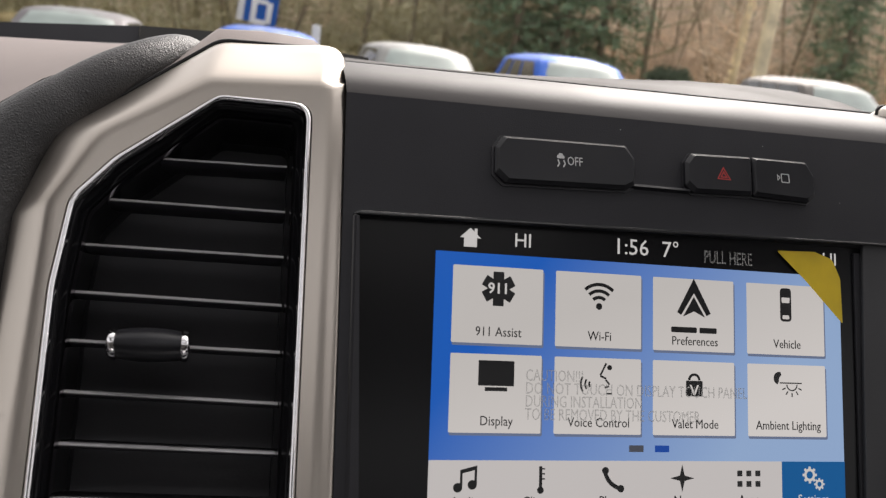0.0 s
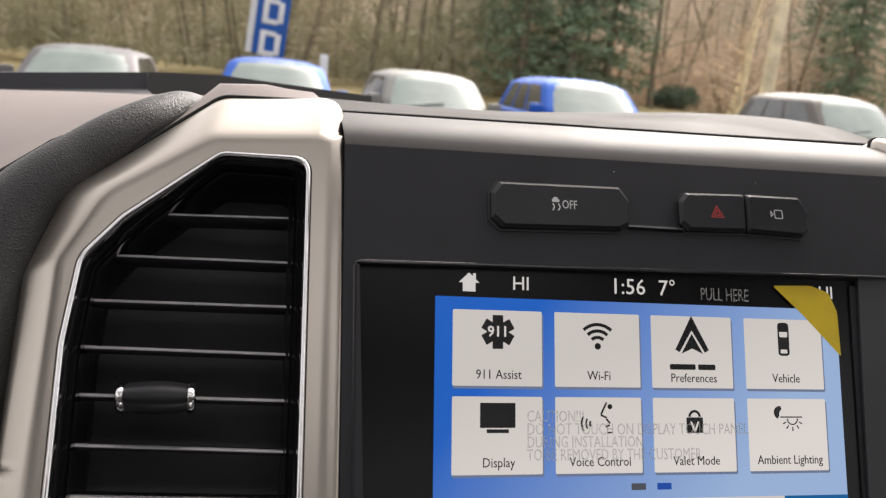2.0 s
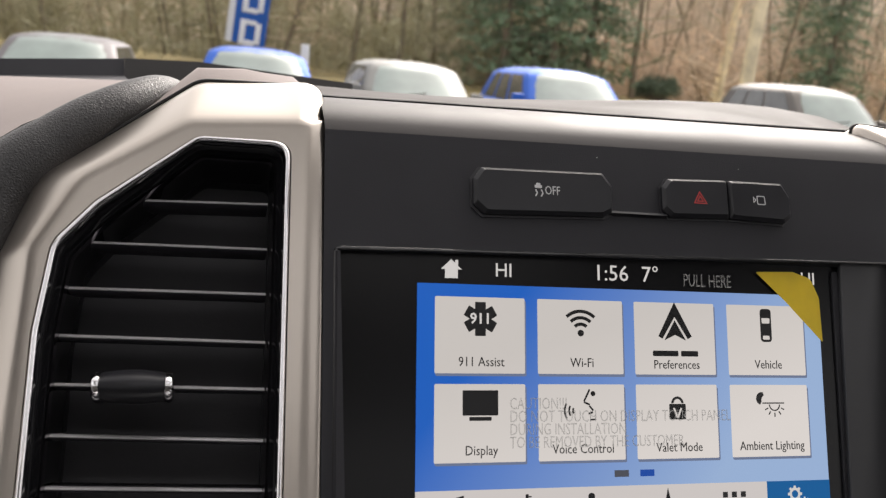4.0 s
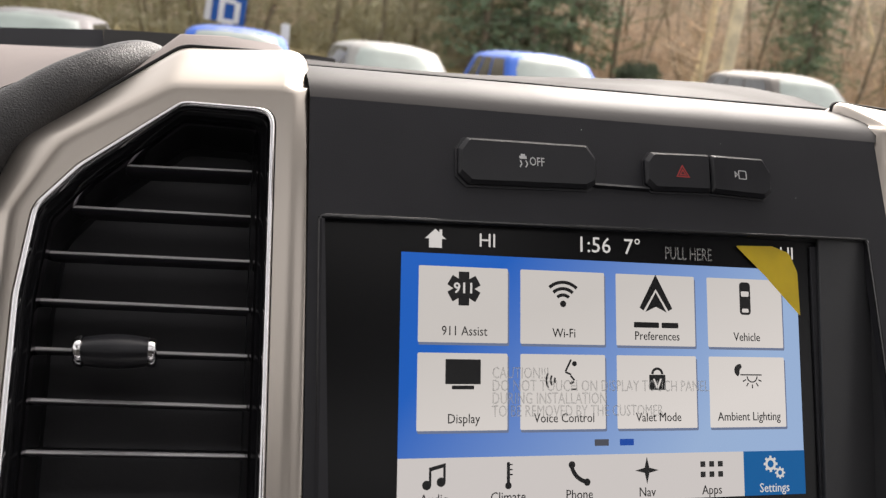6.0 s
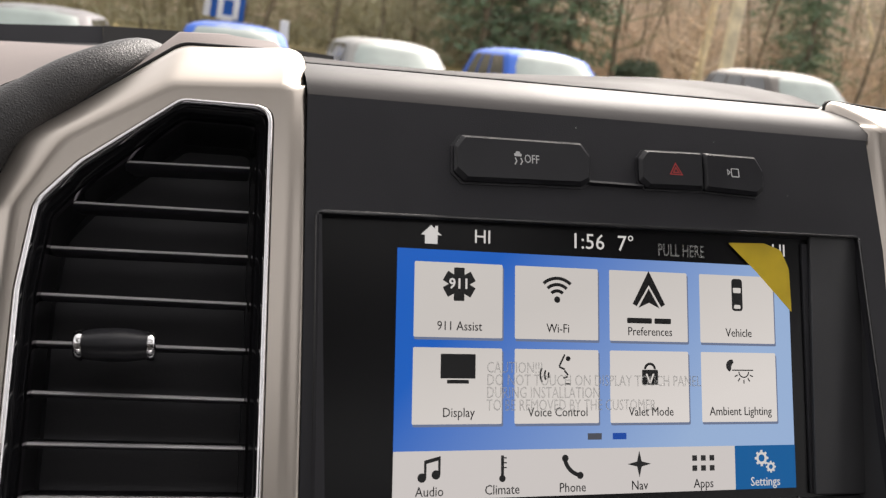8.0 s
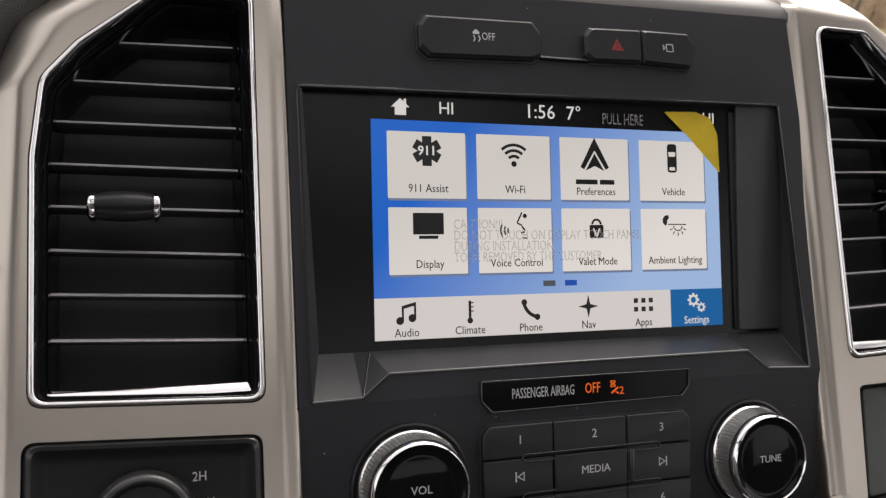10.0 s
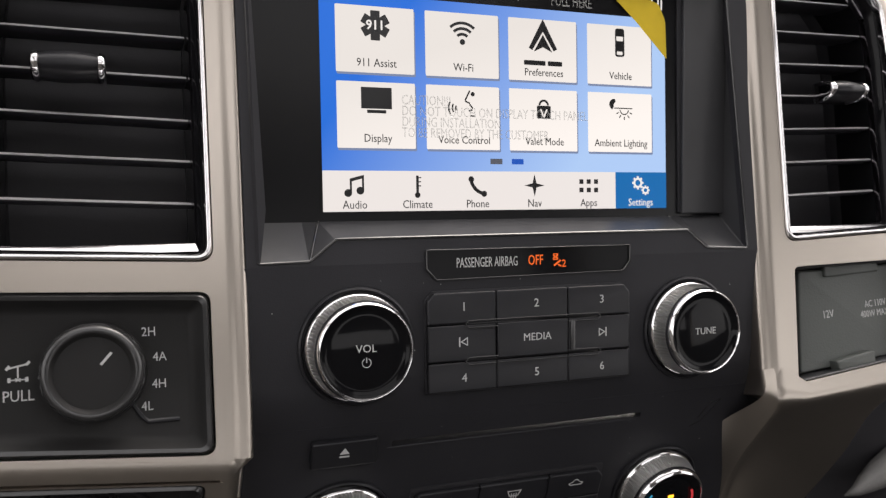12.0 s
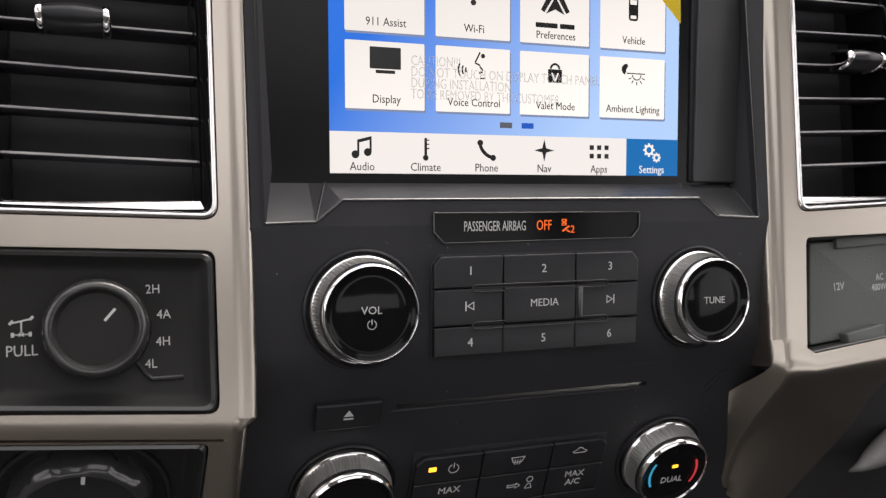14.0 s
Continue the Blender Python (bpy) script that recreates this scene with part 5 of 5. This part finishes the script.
NEEDLE = material("conifer_needles", (0.18, 0.26, 0.165), 0.85, 0, 0, 1, 0.4, 0.7)
IVY = material("dark_shrub_leaves", (0.14, 0.19, 0.135), 0.8, 0, 0, 1, 0.35, 1.0)

bm = bmesh.new()
bmesh.ops.create_grid(bm, x_segments=60, y_segments=60, size=450)
for v in bm.verts:
    v.co.z = -0.02
solo("ground", bm, ASPHALT, Matrix.Identity(4), "grey damp asphalt lot", "ground", kind="structure")
rng = random.Random(7)
bank = []
for y, z in ((29.5, -0.03), (31, 0.30), (33, 0.62), (36, 0.76), (42, 0.84), (60, 1.0), (120, 2.0)):
    bank.append([Vector((x, y + 0.5 * math.sin(x * 0.3), z * min(1, max(0.35, 0.35 + 0.65 * (x + 8) / 28)) + (0.06 * math.sin(x * 0.9) * math.cos(y) + rng.uniform(-0.03, 0.03) if z > 0 else 0))) for x in np.linspace(-70, 130, 101)])
solo("grass_bank", sheet(bank), GRASS, Matrix.Identity(4), "yellowed winter grass bank rising to the wood", "grass bank", kind="structure", sharp=80)


# parked cars
def paint(name, base, metal=0.3):
    return material(name, base, 0.5, metal, 0, 1, 0.04, 3, 0.0, 0.35)


WINDSCREEN = material("frosted_windscreen", (0.24, 0.29, 0.27), 0.45, 0, 0.3, 40, 0.16, 2.2, 0.3)
SIDE_GLASS = material("dark_side_glass", (0.06, 0.065, 0.065), 0.10, 0, 0, 1, 0.3, 3, 0.5)
TYRE = material("tyre_rubber", (0.02, 0.02, 0.02), 0.85, 0, 0.3, 60, 0.1, 6)
RIM = material("alloy_rim", (0.5, 0.5, 0.5), 0.35, 0.9, 0, 1, 0.05, 6)
LENS = material("headlamp_lens", (0.6, 0.62, 0.64), 0.12, 0.2, 0, 1, 0.05, 6, 0.5)


def car(x, y, height, width, body_mat, label, turn=0.0):
    """A parked car whose nose points to the camera (-y); x, y the middle of its windscreen's foot."""
    ob = thing("parked_car", pose(x, y, 0, 0, 0, turn), label, "car", "parked cars in the lot")
    w, belt = width / 2, height * 0.62
    # lower body: sections from nose to tail
    secs = []
    for yy, hw, zb, zt in ((-1.25, 0.80, 0.38, 0.72), (-1.18, 0.92, 0.25, 0.86), (-0.7, 0.98, 0.22, belt - 0.10), (0.0, 1.0, 0.20, belt), (1.2, 1.0, 0.20, belt + 0.02), (2.4, 1.0, 0.22, belt + 0.03), (3.0, 0.96, 0.28, belt + 0.02), (3.12, 0.86, 0.45, belt - 0.06)):
        a = hw * w
        secs.append([Vector(p) for p in ((-a * 0.96, yy, zb), (-a, yy, (zb + zt) / 2), (-a * 0.97, yy, zt - 0.05), (-a * 0.90, yy, zt), (a * 0.90, yy, zt), (a * 0.97, yy, zt - 0.05), (a, yy, (zb + zt) / 2), (a * 0.96, yy, zb))])
    part("body", loft(secs, True, True, True), body_mat, ob, sharp=30)
    # greenhouse: rings from belt to a rounded roof
    def half(k):
        return w * (0.90 - 0.13 * k - 0.05 * k * k - 0.20 * max(0.0, (k - 0.80) / 0.20) ** 2.2)

    def front_y(k, u):
        return 0.74 * k + 0.36 * max(0.0, (k - 0.84) / 0.16) ** 2 - 0.06 + 0.16 * u ** 4

    rings = []
    for k in (-0.02, 0.0, 0.25, 0.5, 0.7, 0.82, 0.89, 0.94, 0.975, 1.0):
        z, kk = belt + (height - belt) * k, max(0.0, k)
        hw, y1 = half(kk), 2.98 - 0.38 * kk - 0.45 * max(0.0, (kk - 0.8) / 0.2) ** 2
        crown = 0.030 * kk
        rings.append([Vector((u * hw, front_y(kk, u), z - crown * u * u)) for u in (-1, -0.94, -0.8, -0.5, 0, 0.5, 0.8, 0.94, 1)] + [Vector((u * hw, y1 - 0.1 * u * u, z - crown * u * u)) for u in (1, 0.85, 0, -0.85, -1)])
    part("cabin", loft(rings, True, False, True), body_mat, ob, sharp=60)
    zs = np.linspace(0.03, 0.93, 9)
    part("windscreen", sheet([[Vector((u * half(k) * (0.955 - 0.05 * max(0, k - 0.6)), front_y(k, u) - 0.022, belt + (height - belt) * k - 0.03 * k * u * u)) for u in np.linspace(-1, 1, 11)] for k in zs]), WINDSCREEN, ob, "pale frosted windscreen", 60)
    for s in (-1, 1):
        for u0, u1 in ((0.05, 0.38), (0.42, 0.68), (0.72, 0.94)):
            rows = []
            for k in np.linspace(0.06, 0.80, 5):
                ya, yb = front_y(k, 1) + 0.06, 2.98 - 0.38 * k - 0.25
                rows.append([Vector((s * (half(k) + 0.008), ya + (yb - ya) * u, belt + (height - belt) * k - 0.03 * k)) for u in np.linspace(u0, u1, 3)])
            part("side_window", sheet(rows), SIDE_GLASS, ob)
        part("mirror", block(s * (w + 0.02) - 0.10, s * (w + 0.02) + 0.10, 0.22, 0.34, belt + 0.02, belt + 0.18, 0.03), body_mat, ob)
        part("headlamp", block(s * w * 0.72 - 0.18, s * w * 0.72 + 0.18, -1.25, -1.0, 0.62, 0.76, 0.03), LENS, ob)
        for yy in (-0.45, 2.25):
            ty = part("wheel", turned(0, 0, [(0.22, -0.11), (0.33, -0.11), (0.345, -0.08), (0.345, 0.08), (0.33, 0.11), (0.22, 0.11)], 28, True), TYRE, ob)
            ty.matrix_basis = pose(s * (w - 0.12), yy, 0.325, 0, 0, 90 * s)
            part("rim", turned(0, 0, [(0.215, 0.112), (0.20, 0.10), (0.06, 0.115)], 20, True), RIM, ty)
    part("grille", block(-w * 0.45, w * 0.45, -1.27, -1.15, 0.50, 0.72, 0.02), DEEP, ob)
    part("wiper", tube([(-0.55 * w, -0.045, belt + 0.03), (0.1 * w, 0.05, belt + 0.12)], 0.012, 5), DEEP, ob)
    return ob


GREY_PAINT, BLUE_PAINT = paint("silver_grey_paint", (0.15, 0.14, 0.145)), paint("bright_blue_paint", (0.015, 0.10, 0.46))
WHITE_PAINT, BROWN_PAINT = paint("greyish_white_paint", (0.22, 0.22, 0.21)), paint("warm_grey_paint", (0.13, 0.12, 0.11))
car(-2.62, 12.2, 1.43, 1.84, GREY_PAINT, "light grey parked car with frosted windscreen")
car(0.10, 12.2, 1.50, 1.88, BLUE_PAINT, "bright blue parked car before the sign")
car(2.50, 12.2, 1.52, 1.88, WHITE_PAINT, "silvery parked car with frosted windscreen")
car(5.10, 12.2, 1.63, 1.90, BLUE_PAINT, "bright blue parked car with frosted windscreen")
car(10.10, 12.3, 1.79, 1.90, BROWN_PAINT, "warm grey parked car with dark side glass")

# sign, posts
SIGN_BLUE = material("blue_sign_face", (0.012, 0.105, 0.42), 0.35, 0, 0, 1, 0.05, 2)
SIGN_WHITE = material("white_sign_paint", (0.78, 0.78, 0.78), 0.4, 0, 0, 1, 0.04, 3)
sign = thing("pylon_sign", pose(-0.12, 22.0, 0, 0, 5, 0), "tall blue pylon sign with white letter shapes", "sign")
part("face", block(-0.40, 0.42, 0, 0.16, 1.55, 6.4, 0.015), SIGN_BLUE, sign)
part("side_panel", block(-0.56, -0.405, 0.0, 0.17, 1.55, 6.4, 0.01), SIGN_WHITE, sign, "white edge strip")
part("post", block(-0.12, 0.12, 0.03, 0.13, -0.02, 1.56), SIGN_WHITE, sign)
for k in range(4):
    z = 1.84 + 0.79 * k
    bars = [block(-0.24, -0.10, -0.03, 0.01, z - 0.31, z + 0.31, 0.01), block(-0.10, 0.16, -0.03, 0.01, z + 0.19, z + 0.31, 0.01), block(0.14, 0.28, -0.03, 0.01, z - 0.26, z + 0.26, 0.01)]
    bars.append(block(-0.10, 0.16, -0.03, 0.01, z - 0.31, z - 0.19, 0.01))
    part("letter_shape", merged(*bars), SIGN_WHITE, sign, "plain white letter shape")
solo("white_post", block(1.09, 1.26, 17.95, 18.12, -0.02, 1.66, 0.02), SIGN_WHITE, Matrix.Identity(4), "plain white square marker post", "post")
solo("utility_pole", tube([(19.5, 30.0, 0.0), (19.55, 30, 4), (19.7, 30, 10)], [0.30, 0.27, 0.22], 14), BARK_PALE, Matrix.Identity(4), "pale weathered wooden utility pole", "pole")


# trees
def limb(bm, a, b, r0, r1, n=4):
    d = (b - a).normalized()
    s = d.cross(Vector((0.31, 0.87, 0.37)))
    s = s.normalized() if s.length > 1e-3 else Vector((1, 0, 0))
    t = s.cross(d)
    ring = [[bm.verts.new(p + (s * math.cos(2 * math.pi * k / n) + t * math.sin(2 * math.pi * k / n)) * r) for k in range(n)] for p, r in ((a, r0), (b, r1))]
    for k in range(n):
        bm.faces.new((ring[0][k], ring[0][(k + 1) % n], ring[1][(k + 1) % n], ring[1][k]))


def bare_tree(seed, bark, twig, tall=11.0, stems=1, base_r=0.16, spread=0.55):
    r = random.Random(seed)
    ob = thing("bare_tree", Matrix.Identity(4), "leafless winter tree with a tangle of fine twigs", "tree", "trees at the edge of the wood")
    tb, cb = bmesh.new(), bmesh.new()

    def grow(p, d, length, rad, depth):
        steps = 3 if depth < 2 else 2
        for i in range(steps):
            nd = (d + Vector((r.gauss(0, 0.16), r.gauss(0, 0.16), r.gauss(0.04, 0.10)))).normalized()
            q = p + nd * length / steps
            nr = rad * (0.86 if depth < 3 else 0.75)
            limb(tb if depth < 2 else cb, p, q, rad, nr, 5 if depth < 2 else 3)
            p, d, rad = q, nd, nr
            if depth < 5:
                for _ in range(2 if depth in (1, 2, 3) else 1):
                    a = r.uniform(0, 2 * math.pi)
                    side = Vector((math.cos(a), math.sin(a), r.uniform(-0.1, 0.6)))
                    if r.random() < 0.92:
                        grow(p, (d * 0.45 + side * spread).normalized(), length * r.uniform(0.42, 0.66), rad * 0.52, depth + 1)
    for s in range(stems):
        lean = Vector((r.gauss(0, 0.10 if stems == 1 else 0.22), r.gauss(0, 0.1), 1)).normalized()
        p = Vector((r.gauss(0, 0.15) * (stems > 1), r.gauss(0, 0.15) * (stems > 1), -0.1))
        rad = base_r * r.uniform(0.8, 1.1)
        for i in range(6):
            q = p + (lean + Vector((r.gauss(0, 0.06), r.gauss(0, 0.06), 0))).normalized() * tall / 6
            limb(tb, p, q, rad, rad * 0.84, 7)
            p, rad = q, rad * 0.84
            for _ in range(3):
                a = r.uniform(0, 2 * math.pi)
                grow(p - lean * r.uniform(0, tall / 7), Vector((math.cos(a), math.sin(a), r.uniform(0.1, 0.8))).normalized(), tall * r.uniform(0.16, 0.27), rad * 0.42, 2)
    part("trunk", tb, bark, ob, sharp=60)
    part("crown", cb, twig, ob, sharp=60)
    return ob


def conifer(seed, tall=12.0, wide=3.0):
    r = random.Random(seed)
    ob = thing("conifer", Matrix.Identity(4), "dark green conifer with drooping branches", "tree", "conifers in the wood")
    tb, cb = bmesh.new(), bmesh.new()
    limb(tb, Vector((0, 0, -0.1)), Vector((0, 0, tall)), 0.22, 0.03, 8)
    for i in range(190):
        z = 0.6 + (tall - 0.8) * r.random() ** 0.9
        a, reach = r.uniform(0, 2 * math.pi), wide * (1 - z / tall) ** 0.8 * r.uniform(0.6, 1.05) + 0.2
        d = Vector((math.cos(a), math.sin(a), 0))
        tip = Vector((0, 0, z)) + d * reach + Vector((0, 0, -reach * r.uniform(0.15, 0.40)))
        limb(tb, Vector((0, 0, z)), tip, 0.03, 0.008, 3)
        for k in range(34):
            u = r.uniform(0.15, 1.05)
            c = Vector((0, 0, z)).lerp(tip, u) + Vector((r.gauss(0, 0.14), r.gauss(0, 0.14), r.gauss(-0.06, 0.10)))
            e1 = Vector((r.gauss(0, 1), r.gauss(0, 1), r.gauss(-0.3, 0.6))).normalized() * r.uniform(0.10, 0.24)
            e2 = e1.cross(Vector((r.gauss(0, 1), r.gauss(0, 1), r.gauss(0, 1)))).normalized() * r.uniform(0.02, 0.06)
            cb.faces.new([cb.verts.new(p) for p in (c - e1, c + e2, c + e1, c - e2)])
    part("trunk", tb, BARK, ob, sharp=60)
    part("crown", cb, NEEDLE, ob)
    return ob


def plant(ob, spots):
    for k, (x, y, z, turn, size) in enumerate(spots):
        m = pose(x, y, z, 0, 0, turn) @ Matrix.Diagonal((size, size, size, 1))
        if k == 0:
            ob.matrix_world = m
        else:
            c = copy_thing(ob, pose(x, y, z, 0, 0, turn))
            c.matrix_world = m


kinds = [bare_tree(11, BARK, TWIG_OLIVE, 10, 1, 0.17), bare_tree(23, BARK, TWIG, 9, 2, 0.12), bare_tree(31, BARK_PALE, TWIG, 10.5, 3, 0.18), bare_tree(47, BARK, TWIG_OLIVE, 8, 2, 0.11, 0.75)]
tr = random.Random(5)
spots = [[], [], [], []]
for row, (y0, step) in enumerate(((41, 3.1), (46, 3.3), (52, 3.4), (60, 3.8))):
    x = -20 - row * 2
    while x < 62 + row * 6:
        k = tr.choice((0, 3, 0, 1)) if x < 13 * (y0 / 41) else tr.choice((1, 1, 0, 3))
        spots[k].append((x + tr.uniform(-1, 1), y0 + tr.uniform(-1.8, 1.8), 0.82, tr.uniform(0, 360), tr.uniform(0.8, 1.2)))
        x += step * tr.uniform(0.7, 1.3)
spots[2] = [(21.9, 36.0, 0.76, 215, 1.0), (40, 44, 0.8, 250, 1.0)]
for ob, s in zip(kinds, spots):
    plant(ob, s)
plant(conifer(3, 11, 3.2), [(12.0, 38.6, 0.72, 0, 1.0), (14.2, 38.0, 0.72, 70, 1.15), (16.4, 38.8, 0.72, 140, 1.05), (29.8, 38.5, 0.75, 200, 0.9), (32.5, 45, 0.8, 20, 1.1), (15.0, 46, 0.8, 250, 1.2), (48, 47, 0.8, 90, 1.1), (12.5, 47, 0.8, 300, 1.2)])


def thicket(name, n, x0, x1, y0, y1, top, mat, label, seed, size=(0.25, 0.7), wide=(0.012, 0.03)):
    """Undergrowth of fine upright stems and flakes, one uncountable sheet of stuff."""
    r = random.Random(seed)
    verts, faces = [], []
    for i in range(n):
        x, y = r.uniform(x0, x1), r.uniform(y0, y1)
        z = 0.75 + (top * (0.75 + 0.35 * math.sin(x * 0.55 + seed) * math.sin(x * 0.23))) * r.random() ** 1.3
        d = Vector((r.gauss(0, 0.7), r.gauss(0, 0.4), r.gauss(0.5, 0.7))).normalized() * r.uniform(*size)
        s = d.cross(Vector((r.gauss(0, 1), r.gauss(0, 1), r.gauss(0, 1)))).normalized() * r.uniform(*wide)
        c, k = Vector((x, y, z)), len(verts)
        verts += [c - d, c + s, c + d, c - s]
        faces.append((k, k + 1, k + 2, k + 3))
    me = bpy.data.meshes.new(name)
    me.from_pydata(verts, [], faces)
    me.materials.append(mat)
    return tagged(new(name, me), label, "undergrowth", kind="stuff")


thicket("brush", 26000, -22, 14, 39, 50, 6.5, TWIG_OLIVE, "tangled olive brown brush under the trees", 1)
thicket("brush", 34000, 12, 62, 40, 52, 5.5, TWIG, "tangled russet brown brush under the trees", 2)


def shrub(x, y, z, rx, ry, rz, seed):
    """A low evergreen bush: leaves gathered in overlapping rounded clumps on short stems."""
    r = random.Random(seed)
    ob = thing("shrub", pose(x, y, z), "low rounded dark evergreen shrub", "shrub")
    stems, leaves = bmesh.new(), bmesh.new()
    for _ in range(26):
        a, k = r.uniform(0, 2 * math.pi), r.random() ** 0.5
        c = Vector((rx * k * math.cos(a), ry * k * math.sin(a), rz * (0.25 + 0.75 * (1 - k * k) ** 0.5) * r.uniform(0.65, 1.0)))
        limb(stems, Vector((c.x * 0.2, c.y * 0.2, -0.1)), c, 0.03, 0.008, 4)
        for _ in range(170):
            d = Vector((r.gauss(0, 1), r.gauss(0, 1), r.gauss(0, 0.8))).normalized() * 0.42 * r.random() ** 0.4
            p = c + d
            e1 = Vector((r.gauss(0, 1), r.gauss(0, 1), r.gauss(0, 1))).normalized() * r.uniform(0.05, 0.11)
            e2 = e1.cross(Vector((r.gauss(0, 1), r.gauss(0, 1), r.gauss(0, 1)))).normalized() * r.uniform(0.02, 0.045)
            leaves.faces.new([leaves.verts.new(q) for q in (p - e1, p + e2, p + e1, p - e2)])
    part("stems", stems, BARK, ob, sharp=60)
    part("leaves", leaves, IVY, ob)
    return ob


shrub(21.0, 40.0, 0.72, 1.25, 0.9, 1.15, 3)
# the far wood behind, too distant to tell its trees apart
# the haze over it is put into its pale colour
FAR = material("hazed_far_wood", (0.66, 0.56, 0.46), 1.0, 0, 0, 1, 0.45, 0.35)
rows = []
fr = random.Random(9)
tops = [12.2 + 1.8 * math.sin(i * 0.7) + fr.uniform(-1.8, 1.8) + max(0, min(5, (i - 62) * 0.25)) for i in range(161)]
for k in np.linspace(0, 1, 7):
    rows.append([Vector((-70 + 1.6 * i, 74 + 3 * math.sin(i * 0.5) + fr.uniform(-1, 1) * (0 < k < 1), 0.6 + tops[i] * k)) for i in range(161)])
solo("backdrop", sheet(rows), FAR, Matrix.Identity(4), "hazy bare wood in the distance", "woods", kind="structure", sharp=80)
